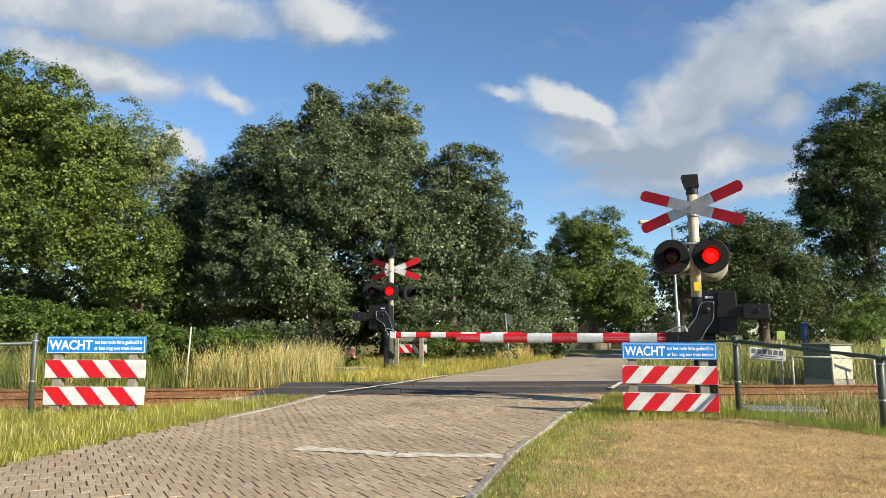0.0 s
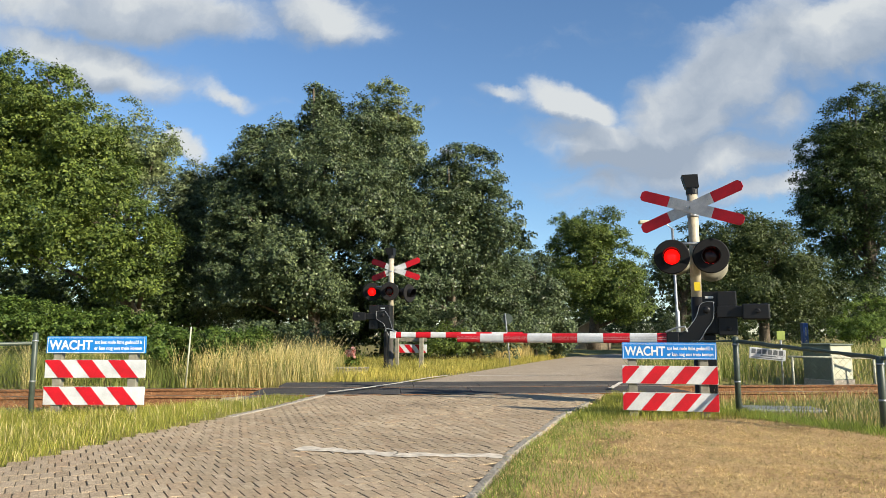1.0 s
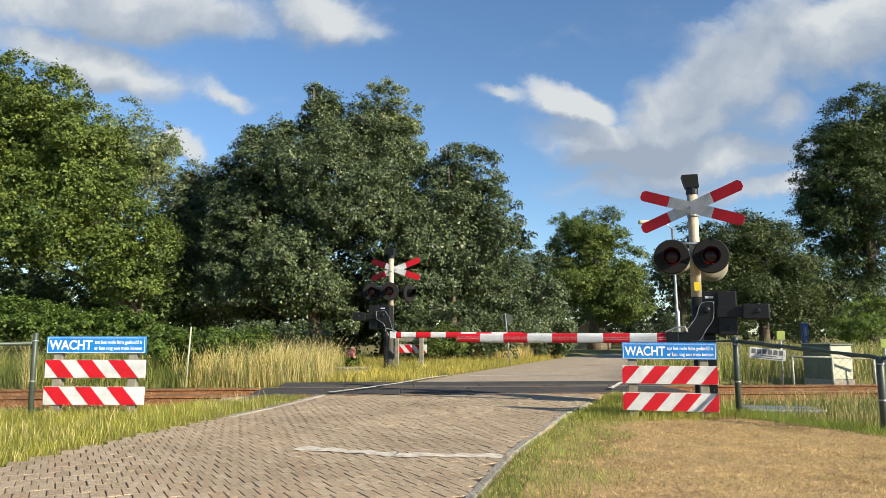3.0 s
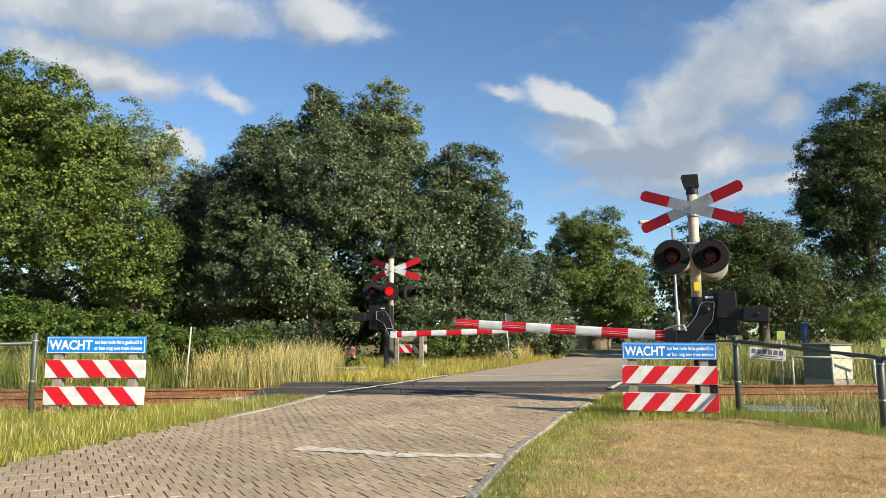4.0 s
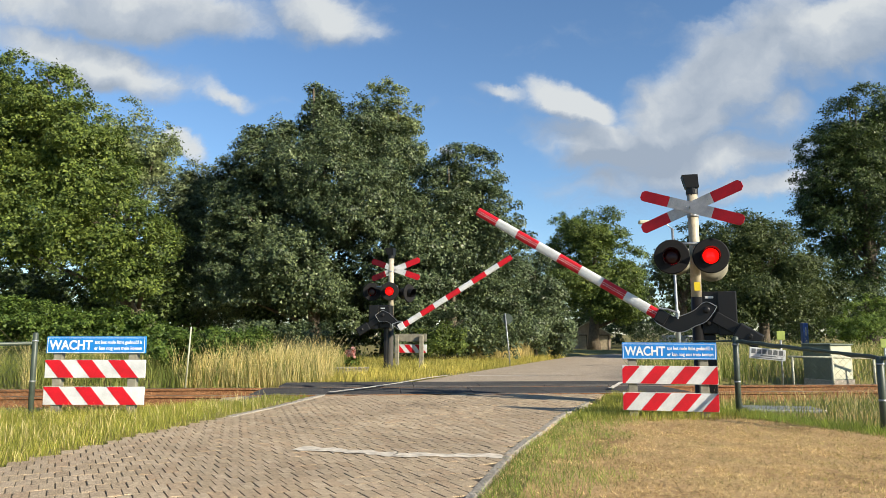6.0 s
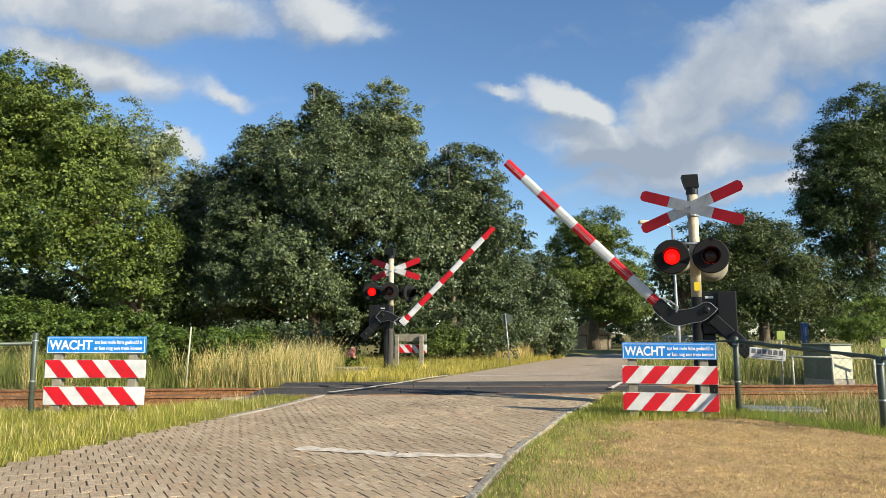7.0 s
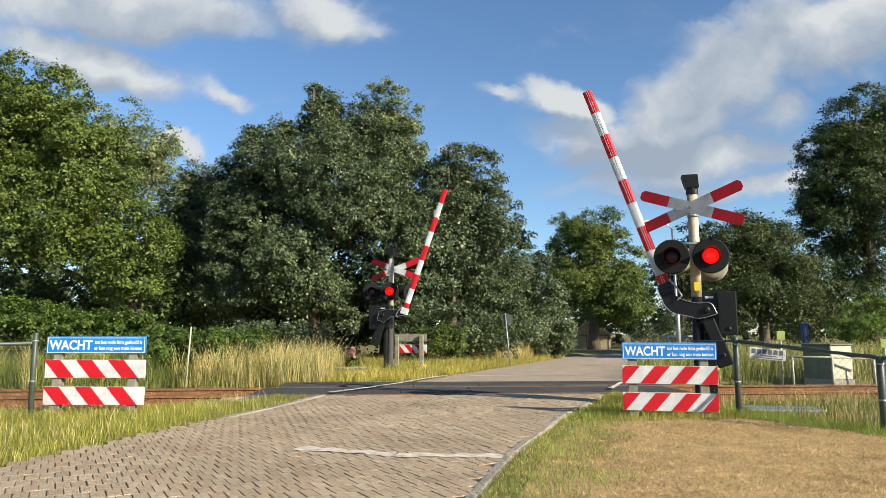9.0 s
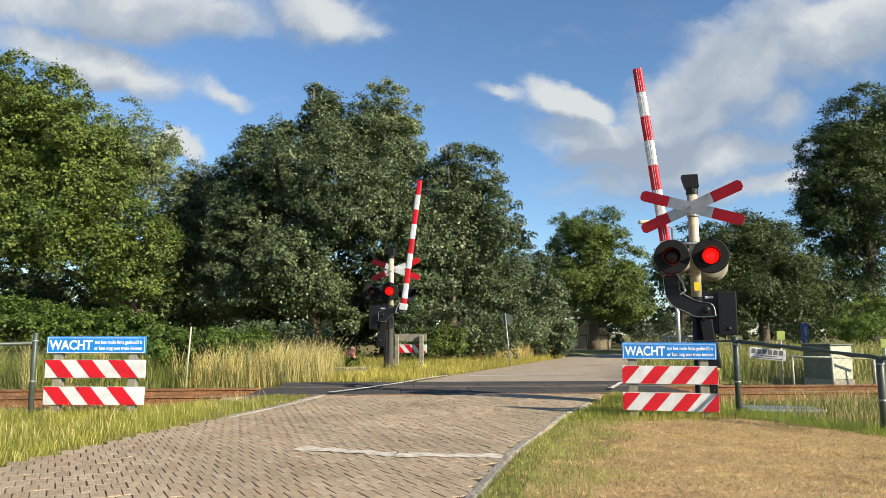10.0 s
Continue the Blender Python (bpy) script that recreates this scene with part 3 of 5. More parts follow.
def tree(base, lobes, n, size, material, seed, label, trunk=0.18, clump=0.5, name="tree", category="tree", fill=0.30, bare=1.6):
    rng = random.Random(seed)
    t = thing(name, pose(*base), label, category)
    off = np.array(base)
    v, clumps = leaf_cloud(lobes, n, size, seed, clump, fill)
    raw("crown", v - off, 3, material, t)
    if trunk:
        top = max(l[2] + l[4] * 0.5 for l in lobes) - base[2]
        cx = sum(l[0] * l[3] * l[4] for l in lobes) / sum(l[3] * l[4] for l in lobes) - base[0]
        cy = sum(l[1] * l[3] * l[4] for l in lobes) / sum(l[3] * l[4] for l in lobes) - base[1]
        bm = bmesh.new()
        pts = [(0, 0, -0.15), (0.02, 0, bare * 0.5), (cx * 0.25, cy * 0.2, bare + 0.2), (cx * 0.6, cy * 0.5, top * 0.6), (cx, cy, top)]
        tube(bm, pts, [trunk * 1.35, trunk, trunk * 0.85, trunk * 0.5, trunk * 0.12], 10)
        for i in range(16):
            g = clumps[rng.randrange(len(clumps))] - off
            z0 = max(bare * 0.7, min(top * 0.8, g[2] * rng.uniform(0.35, 0.75)))
            k = z0 / top
            s = Vector((cx * k, cy * k, z0))
            e = Vector(g)
            mid = s.lerp(e, 0.5) + Vector((0, 0, 0.25 * rng.uniform(-0.3, 1)))
            tube(bm, [s, mid, e], [trunk * 0.33, trunk * 0.2, trunk * 0.05], 6)
        part("trunk", bm, M_BARK, t, smooth=True)
    return t


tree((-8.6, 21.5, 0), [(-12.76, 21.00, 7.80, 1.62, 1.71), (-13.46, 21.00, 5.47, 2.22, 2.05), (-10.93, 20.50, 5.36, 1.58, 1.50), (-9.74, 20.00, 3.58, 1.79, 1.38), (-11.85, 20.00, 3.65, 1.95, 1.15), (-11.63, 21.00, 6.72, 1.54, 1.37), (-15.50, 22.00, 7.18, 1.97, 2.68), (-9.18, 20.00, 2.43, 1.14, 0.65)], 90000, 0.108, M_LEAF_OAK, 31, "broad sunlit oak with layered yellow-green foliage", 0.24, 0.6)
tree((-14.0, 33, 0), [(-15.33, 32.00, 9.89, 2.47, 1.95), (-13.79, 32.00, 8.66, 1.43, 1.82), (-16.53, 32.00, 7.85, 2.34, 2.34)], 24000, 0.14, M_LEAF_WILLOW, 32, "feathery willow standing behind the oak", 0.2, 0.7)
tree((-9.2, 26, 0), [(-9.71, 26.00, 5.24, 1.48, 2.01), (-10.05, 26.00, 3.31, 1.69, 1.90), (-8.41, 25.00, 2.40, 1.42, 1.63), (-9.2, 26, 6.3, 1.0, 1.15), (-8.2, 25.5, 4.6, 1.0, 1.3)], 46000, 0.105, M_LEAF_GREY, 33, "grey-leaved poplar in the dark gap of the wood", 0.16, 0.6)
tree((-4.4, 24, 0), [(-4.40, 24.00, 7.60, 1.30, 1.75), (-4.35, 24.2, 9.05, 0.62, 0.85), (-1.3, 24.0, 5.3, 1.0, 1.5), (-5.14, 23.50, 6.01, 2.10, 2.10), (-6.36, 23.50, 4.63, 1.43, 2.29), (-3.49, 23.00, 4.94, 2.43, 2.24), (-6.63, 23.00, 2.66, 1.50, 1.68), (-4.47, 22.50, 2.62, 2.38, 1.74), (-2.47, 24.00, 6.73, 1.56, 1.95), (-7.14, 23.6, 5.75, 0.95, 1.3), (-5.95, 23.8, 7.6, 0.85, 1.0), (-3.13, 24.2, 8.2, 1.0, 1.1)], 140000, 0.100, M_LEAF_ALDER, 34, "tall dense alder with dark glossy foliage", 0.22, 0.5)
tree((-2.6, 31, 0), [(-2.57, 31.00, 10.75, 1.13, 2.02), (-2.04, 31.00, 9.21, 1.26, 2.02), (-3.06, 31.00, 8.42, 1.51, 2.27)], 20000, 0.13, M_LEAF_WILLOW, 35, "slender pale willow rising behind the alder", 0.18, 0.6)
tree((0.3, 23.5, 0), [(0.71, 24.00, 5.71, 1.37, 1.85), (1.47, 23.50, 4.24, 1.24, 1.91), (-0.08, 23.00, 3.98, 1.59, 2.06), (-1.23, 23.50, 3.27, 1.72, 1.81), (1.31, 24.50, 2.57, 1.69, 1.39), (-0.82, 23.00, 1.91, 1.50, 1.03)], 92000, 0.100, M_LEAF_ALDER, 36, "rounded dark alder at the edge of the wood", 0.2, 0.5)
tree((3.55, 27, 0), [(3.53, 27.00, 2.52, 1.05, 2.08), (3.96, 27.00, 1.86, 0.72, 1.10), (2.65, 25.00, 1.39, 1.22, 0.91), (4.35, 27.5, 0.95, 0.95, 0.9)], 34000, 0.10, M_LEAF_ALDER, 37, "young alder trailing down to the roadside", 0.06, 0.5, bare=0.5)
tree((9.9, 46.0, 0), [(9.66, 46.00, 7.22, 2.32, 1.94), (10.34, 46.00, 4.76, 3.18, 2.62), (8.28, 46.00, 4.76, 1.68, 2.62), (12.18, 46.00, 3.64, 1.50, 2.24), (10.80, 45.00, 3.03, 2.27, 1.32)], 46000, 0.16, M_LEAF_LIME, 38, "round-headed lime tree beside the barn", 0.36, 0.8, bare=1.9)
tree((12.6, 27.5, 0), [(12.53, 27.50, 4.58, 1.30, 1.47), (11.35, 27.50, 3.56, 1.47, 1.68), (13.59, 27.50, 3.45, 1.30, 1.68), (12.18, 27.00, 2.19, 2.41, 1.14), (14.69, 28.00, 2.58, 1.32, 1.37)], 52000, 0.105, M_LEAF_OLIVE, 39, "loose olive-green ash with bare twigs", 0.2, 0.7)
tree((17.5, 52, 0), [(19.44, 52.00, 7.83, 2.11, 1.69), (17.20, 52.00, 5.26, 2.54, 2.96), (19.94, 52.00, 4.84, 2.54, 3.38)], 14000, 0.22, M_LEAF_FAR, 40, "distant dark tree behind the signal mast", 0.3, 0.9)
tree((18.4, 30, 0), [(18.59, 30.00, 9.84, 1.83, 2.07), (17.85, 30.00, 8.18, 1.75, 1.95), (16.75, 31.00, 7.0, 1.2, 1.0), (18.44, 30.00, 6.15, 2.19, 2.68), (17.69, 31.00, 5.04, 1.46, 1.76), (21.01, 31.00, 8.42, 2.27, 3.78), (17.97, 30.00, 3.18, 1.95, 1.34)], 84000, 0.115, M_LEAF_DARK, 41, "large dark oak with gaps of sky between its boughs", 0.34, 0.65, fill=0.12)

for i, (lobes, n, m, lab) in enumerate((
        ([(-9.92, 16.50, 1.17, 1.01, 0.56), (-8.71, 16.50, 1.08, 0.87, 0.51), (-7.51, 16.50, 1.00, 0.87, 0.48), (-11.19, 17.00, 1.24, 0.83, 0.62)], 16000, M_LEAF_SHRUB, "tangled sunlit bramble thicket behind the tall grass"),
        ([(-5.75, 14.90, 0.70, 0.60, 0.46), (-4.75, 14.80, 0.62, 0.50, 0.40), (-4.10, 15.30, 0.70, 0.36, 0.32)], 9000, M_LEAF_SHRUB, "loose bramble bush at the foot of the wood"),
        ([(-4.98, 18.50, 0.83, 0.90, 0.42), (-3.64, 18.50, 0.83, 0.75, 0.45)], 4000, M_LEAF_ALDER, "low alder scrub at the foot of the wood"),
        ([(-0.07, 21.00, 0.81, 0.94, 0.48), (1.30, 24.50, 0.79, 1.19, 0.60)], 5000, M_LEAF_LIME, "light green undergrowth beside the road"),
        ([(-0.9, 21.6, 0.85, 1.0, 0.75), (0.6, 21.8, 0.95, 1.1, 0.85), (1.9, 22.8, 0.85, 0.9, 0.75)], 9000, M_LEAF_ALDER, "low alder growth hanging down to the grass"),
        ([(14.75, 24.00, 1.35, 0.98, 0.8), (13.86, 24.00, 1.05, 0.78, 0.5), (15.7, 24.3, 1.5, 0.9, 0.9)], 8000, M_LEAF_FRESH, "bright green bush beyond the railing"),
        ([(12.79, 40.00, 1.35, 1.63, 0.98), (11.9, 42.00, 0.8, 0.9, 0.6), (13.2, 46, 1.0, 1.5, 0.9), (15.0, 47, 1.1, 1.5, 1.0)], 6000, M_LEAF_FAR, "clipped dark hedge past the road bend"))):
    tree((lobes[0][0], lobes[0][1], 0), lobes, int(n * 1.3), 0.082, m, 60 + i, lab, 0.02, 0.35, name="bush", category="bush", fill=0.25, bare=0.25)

woods = []
rw = random.Random(9)
for i in range(60):
    x = -75 + i * 3.2
    high = 2.6 if x < 6 else 1.5
    woods.append((x, 64 + rw.uniform(-4, 4), rw.uniform(1.2, 2.4) * high, rw.uniform(2.5, 3.6), rw.uniform(1.8, 3.0) * high))
wv, _ = leaf_cloud(woods, 95000, 0.42, 77, 1.1, 0.3)
tagged(raw("far_woods", wv, 3, M_LEAF_FAR), "dark band of distant woodland on the horizon", "woods", kind="stuff")


# ---- understory that closes the wood ----
for i, (x0, y0, x1, y1, h, n) in enumerate(((-16, 22.5, -9, 23.5, 3.2, 14000), (-10, 26.5, -4, 25.5, 4.2, 16000), (-4, 25.5, 1.5, 26.5, 3.4, 15000), (12, 57, 27, 56, 4.4, 11000), (17, 33, 26, 32, 2.4, 9000), (-19, 29, -8, 29.5, 3.4, 11000), (-8, 29.5, 3, 30, 3.2, 11000))):
    lob = [(x0 + (x1 - x0) * k / 5, y0 + (y1 - y0) * k / 5, h * 0.55, abs(x1 - x0) / 8 + 0.3, h * (0.7 + 0.15 * (k % 2))) for k in range(6)]
    tree((x0, y0, 0), lob, n, 0.125, M_LEAF_DARK, 80 + i, "shaded dark undergrowth beneath the trees", 0, 0.5, name="undergrowth", category="bush", fill=0.4)


# ---- signal masts ----
def clipped(poly, x_min, x_max):
    """A polygon of (x, z) cut off at two upright lines."""
    for lim, sgn in ((x_min, 1), (x_max, -1)):
        out = []
        for (xa, za), (xb, zb) in zip(poly, poly[1:] + poly[:1]):
            ina, inb = (xa - lim) * sgn >= 0, (xb - lim) * sgn >= 0
            if ina:
                out.append((xa, za))
            if ina != inb:
                k = (lim - xa) / (xb - xa)
                out.append((lim, za + (zb - za) * k))
        poly = out
        if not poly:
            break
    return poly


def cross_arm(parent, length, width, angle, y, x, z, yaw=0.0, white=M_CROSS_SHADED):
    """One board of the crossbuck: white middle with red chamfered ends."""
    h, w, e = length / 2, width / 2, length * 0.285
    piv = part("cross_arm", slab([(-h + e, -w), (h - e, -w), (h - e, w), (-h + e, w)], 0, 0.012), white, parent, "white reflective crossbuck board")
    c = w * 0.5
    part("red_end", slab([(-h, -w + c), (-h + c, -w), (-h + e, -w), (-h + e, w), (-h + c, w), (-h, w - c)], 0, 0.012), M_RED, piv, "red reflective board end")
    part("red_end", slab([(h, -w + c), (h - c, -w), (h - e, -w), (h - e, w), (h - c, w), (h, w - c)], 0, 0.012), M_RED, piv, "red reflective board end")
    for sx in (-h + e * 1.15, h - e * 1.15):
        b = lathe([(0.008, 0), (0.008, -0.004), (0.003, -0.006)], 10)
        bmesh.ops.translate(b, vec=(sx, -0.001, 0), verts=b.verts)
        part("bolt", b, M_GALV, piv)
    piv.location = (x, y, z)
    piv.rotation_euler = (0, radians(-angle), radians(yaw))
    return piv


def signal_head(parent, x, y, z, turn, lit=True, radius=0.222):
    """A dark backing disc with a hooded red lamp; the lamp body turns its lit or dark face outwards."""
    m = pose(x, y, z, 0, 0, turn)
    ring = bmesh.new()
    sides = 40
    rings = []
    for r, d in ((0.103, 0.03), (0.103, 0.0), (radius - 0.012, 0.0), (radius, 0.012), (radius, 0.03)):
        rings.append([ring.verts.new((r * math.cos(2 * math.pi * k / sides), d, r * math.sin(2 * math.pi * k / sides))) for k in range(sides)])
    for r0, r1 in zip(rings, rings[1:] + rings[:1]):
        for k in range(sides):
            ring.faces.new((r0[k], r0[(k + 1) % sides], r1[(k + 1) % sides], r1[k]))
    bmesh.ops.recalc_face_normals(ring, faces=ring.faces)
    disc = part("backing_disc", ring, M_DISC, parent, "round matt black backing board")
    disc.matrix_local = m
    can = lathe([(0.135, 0.031), (0.135, 0.24), (0.10, 0.29), (0.03, 0.30)], 28)
    bmesh.ops.delete(can, geom=[f for f in can.faces if len(f.verts) > 8 and abs(f.calc_center_median().y - 0.031) < 0.01], context="FACES")
    part("lamp_housing", can, M_BLACK, disc, "black lamp housing")
    hood = bmesh.new()
    pr = None
    for k in range(25):
        a = radians(-50 + 280 * k / 24)
        ln = -0.05 - 0.11 * max(0, math.sin(a) * 0.5 + 0.5)
        col = [hood.verts.new((rr * math.cos(a), yy, rr * math.sin(a))) for rr, yy in ((0.106, 0.0), (0.106, ln), (0.112, ln), (0.112, 0.0))]
        if pr:
            for j in range(3):
                hood.faces.new((pr[j], pr[j + 1], col[j + 1], col[j]))
        pr = col
    part("visor", hood, M_BLACK, disc, "black lamp visor")
    lamp = None
    if lit:
        lens = lathe([(0.02, -0.022), (0.07, -0.016), (0.098, -0.004), (0.098, 0.0)], 28)
        lamp = part("signal_lamp", lens, M_GLOW, parent, "round red signal lamp with a glowing face", True)
        back = lathe([(0.098, 0.001), (0.098, 0.005), (0.07, 0.017), (0.02, 0.023)], 28)
        part("dark_face", back, M_LENS, lamp, "unlit dark red glass")
        lamp.matrix_local = m @ pose(0, 0.03, 0)
    return lamp, m @ pose(0, 0.03, 0)


def signal_mast(name, at, turn, label, far=False):
    t = thing(name, pose(*at, 0, 0, turn), label, "crossing signal")
    tall = 2.80
    bm = bmesh.new()
    tube(bm, [(0, 0, 1.42), (0, 0, tall)], 0.067, 20)
    mast = part("mast", bm, M_CREAM, t, "cream painted steel mast", True)
    part("sticker", slab([(-0.03, 1.50), (0.045, 1.50), (0.045, 1.61), (-0.03, 1.61)], -0.073, -0.06), M_YELLOW, mast, "yellow sticker")
    bm = bmesh.new()
    tube(bm, [(0, 0, -0.1), (0, 0, 0.06), (0, 0, 0.07), (0, 0, 1.42)], [0.13, 0.13, 0.07, 0.07] if not far else [0.11, 0.11, 0.072, 0.066], 16)
    part("pedestal", bm, M_BLACK if not far else M_PED, t, "", True)
    bm = bmesh.new()
    tube(bm, [(0, 0, tall - 0.02), (0, 0, tall + 0.07)], 0.078, 16)
    r = bmesh.ops.create_cube(bm, size=1)
    for v in r["verts"]:
        k = 0.10 if v.co.z > 0 else 0.082
        v.co = (v.co.x * 2 * k - (0.03 if v.co.z > 0 else 0), v.co.y * 2 * k, tall + 0.15 + v.co.z * 0.17)
    part("bell", bm, M_BLACK, t, "black bell housing on the mast top")
    cz = 2.56 if not far else 2.53
    cy = -0.30 if not far else 0.16
    cx = -0.06 if not far else 0.05
    yaw = -21 if not far else 0
    cross_arm(t, 1.36 if not far else 1.32, 0.142, -20, cy, cx, cz, yaw, M_WHITE if far else M_CROSS_SHADED)
    cross_arm(t, 1.36 if not far else 1.32, 0.142, 20, cy + 0.016, cx, cz, yaw, M_WHITE if far else M_CROSS_SHADED)
    by = -0.28 if not far else -0.12
    for ends in (((-0.34, by, 2.09), (0.22, by, 2.09)), ((0, by, 2.09), (0, 0.0, 2.09)), ((cx, cy, cz), (0, 0.0, cz))):
        bm = bmesh.new()
        tube(bm, ends, 0.02, 10)
        part("bracket", bm, M_GALV, t, "", True)
    for sx in (-0.05, 0.05):
        h = lathe([(0.010, 0.0), (0.010, -0.006), (0.006, -0.009)], 6)
        bmesh.ops.translate(h, vec=(cx + sx, cy, cz + 0.01), verts=h.verts)
        part("bolt", h, M_GALV, t)
    band = bmesh.new()
    tube(band, [(0, 0, cz - 0.09), (0, 0, cz - 0.05)], 0.074, 18)
    part("clamp_band", band, M_GALV, t, "", True)
    return t


near_signal = signal_mast("crossing_signal", (3.312, 9.09, 0), -14, "cream signal mast with white and red crossbuck and two flashing lamps")
near_l, NEAR_L = signal_head(near_signal, -0.315, -0.36, 1.92, -5)
near_r, NEAR_R = signal_head(near_signal, 0.155, -0.36, 1.92, -3)
for sx, sz in ((-0.20, 1.95), (0.24, 1.85)):
    rear = lathe([(0.02, 0.0), (0.15, 0.004), (0.19, 0.03), (0.19, 0.17), (0.21, 0.175), (0.21, 0.19)], 28)
    o = part("rear_lamp_back", rear, M_LAMPBACK, near_signal, "dull beige back of the rear lamp", True)
    o.matrix_local = pose(sx, 0.12, sz)
far_signal = signal_mast("crossing_signal", (-1.262, 16.9, 0), -16, "cream signal mast beyond the track with crossbuck and red lamps", True)
far_l, FAR_L = signal_head(far_signal, -0.46, -0.10, 1.97, 20)
far_r, FAR_R = signal_head(far_signal, 0.03, -0.20, 1.97, 18)
signal_head(far_signal, 0.46, 0.06, 1.93, 70, False)


# ---- barriers ----
def hull_arm(outline, y0, y1):
    bm = slab(outline, y0, y1)
    bmesh.ops.bevel(bm, geom=bm.edges[:], offset=0.004, segments=1, affect="EDGES")
    return bm


def barrier(at, turn, z, label, root, tip, b, side, light_fork=False):
    """A barrier drive on its stand, with a cranked arm that carries the boom and its counterweight; side: where the box lies."""
    t = thing("level_crossing_barrier", pose(*at, 0, 0, turn), label, "barrier", "barriers of the level crossing")

    def lay(y0, y1):
        return (y0, y1) if side < 0 else (-y1, -y0)

    part("drive_box", boxed(-0.36, 0.14, *lay(-0.40, -0.09), z - 0.31, z + 0.24, 0.02), M_BLACK, t, "black sheet steel drive box")
    part("drive_door", boxed(-0.365, -0.135, *lay(-0.088, -0.045), z - 0.325, z + 0.235, 0.012), M_BLACK, t, "black box door")
    part("type_plate", boxed(-0.09, 0.01, *lay(-0.09, -0.082), z + 0.15, z + 0.18), M_WHITE, t, "small pale type plate")
    part("stand", boxed(*((-0.10, 0.12) if side < 0 else (-0.035, 0.035)), *lay(*((-0.36, -0.14) if side < 0 else (-0.30, -0.18))), -0.1, z - 0.31, 0.015), M_BLACK, t, "black steel stand")
    part("foot_plate", boxed(-0.2, 0.22, *lay(-0.46, -0.04), -0.1, 0.03, 0.01), M_KERB, t, "concrete foot")
    for bx, bz, r, out in ((0.0, z, 0.045, 0.075), (-0.02, z - 0.17, 0.03, -0.02), (-0.26, z - 0.24, 0.03, -0.03), (0.11, z + 0.19, 0.014, -0.06)):
        h = lathe([(r, -0.09), (r, out - 0.01), (r * 0.6, out)], 16)
        if side > 0:
            bmesh.ops.rotate(h, matrix=Matrix.Rotation(math.pi, 3, "Z"), verts=h.verts)
        bmesh.ops.translate(h, vec=(bx, 0, bz), verts=h.verts)
        part("hub", h, M_BLACK, t, "", True)
    corners = [(root + 0.02, b + 0.078), (root + 0.02, b - 0.085), (0.30, b - 0.10), (0.19, b - 0.085), (0.09, b - 0.02), (0.01, -0.25), (-0.075, -0.12), (-0.09, 0.085), (-0.06, 0.10), (0.03, 0.095), (0.084, 0.045), (0.122, -0.08), (0.215, -0.215), (0.30, b + 0.082)]
    out = []
    for k in range(len(corners)):
        p0, p1, p2, p3 = [Vector(corners[(k + o) % len(corners)]) for o in (-1, 0, 1, 2)]
        out.append(tuple(p1))
        if k > 0 and k < len(corners) - 1:
            for u in (0.33, 0.67):
                q = 0.5 * (2 * p1 + (p2 - p0) * u + (2 * p0 - 5 * p1 + 4 * p2 - p3) * u * u + (3 * p1 - p0 - 3 * p2 + p3) * u ** 3)
                out.append(tuple(q))
    if root < 0.4:
        out = [(-0.15, 0.09), (0.05, 0.10), (0.16, -0.05), (root - 0.05, b + 0.10), (root + 0.02, b + 0.07), (root + 0.02, b - 0.075), (root - 0.12, b - 0.06), (0.03, -0.2), (-0.15, -0.09)]
    arm = part("boom_arm", hull_arm(out, -0.045, 0.045), M_BLACK, t, "cranked black boom arm")
    rim = bmesh.new()
    face = 0.052 if side < 0 else -0.052
    tube(rim, [(x, face, y) for x, y in out + out[:1]], 0.004, 6, False)
    part("arm_rim", rim, M_GALV, arm, "bare metal edge")
    part("counterweight", boxed(-0.74, -0.12, *lay(-0.062, -0.012), -0.10, 0.05, 0.012), M_BLACK, arm, "black counterweight bar")
    part("counterweight", boxed(-0.74, -0.42, *lay(0.0, 0.05), -0.13, 0.07, 0.02), M_BLACK, arm, "black counterweight block")
    wb = lathe([(0.03, -0.06), (0.03, 0.06), (0.02, 0.07)], 12)
    if side > 0:
        bmesh.ops.rotate(wb, matrix=Matrix.Rotation(math.pi, 3, "Z"), verts=wb.verts)
    bmesh.ops.translate(wb, vec=(-0.60, 0, -0.02), verts=wb.verts)
    part("weight_bolt", wb, M_BLACK, arm)
    part("boom_sleeve", boxed(root - 0.12, root + 0.03, -0.065, 0.065, b - 0.082, b + 0.082, 0.01), M_BLACK if not light_fork else M_WHITE, arm, "boom clamp")
    fk = bmesh.new()
    f2 = face * 1.4
    tube(fk, [(root + 0.04, f2, b + 0.08), (root - 0.08, f2, b + 0.13), (root - 0.20, f2, b + 0.15), (root - 0.23, f2, b + 0.08)], 0.012, 8)
    part("clamp_lever", fk, M_GALV, arm, "bare steel lever")
    x, w = root, (tip - root - 0.15) / 8
    for i in range(9):
        ln = 0.15 if i == 0 else w
        big = 1.0 - 0.10 * (x - root) / (tip - root)
        prof = []
        for a in range(20):
            th = 2 * math.pi * a / 20
            prof.append((0.046 * big * math.copysign(abs(math.cos(th)) ** 0.7, math.cos(th)), 0.068 * big * math.copysign(abs(math.sin(th)) ** 0.7, math.sin(th))))
        bm = bmesh.new()
        rings = [[bm.verts.new((xx, py * k, b + pz * k)) for py, pz in prof] for xx, k in ((x, 0.985), (x + 0.004, 1.0), (x + ln - 0.004, 1.0), (x + ln, 0.985))]
        for r0, r1 in zip(rings, rings[1:]):
            for a in range(20):
                c = (a + 1) % 20
                bm.faces.new((r0[a], r0[c], r1[c], r1[a]))
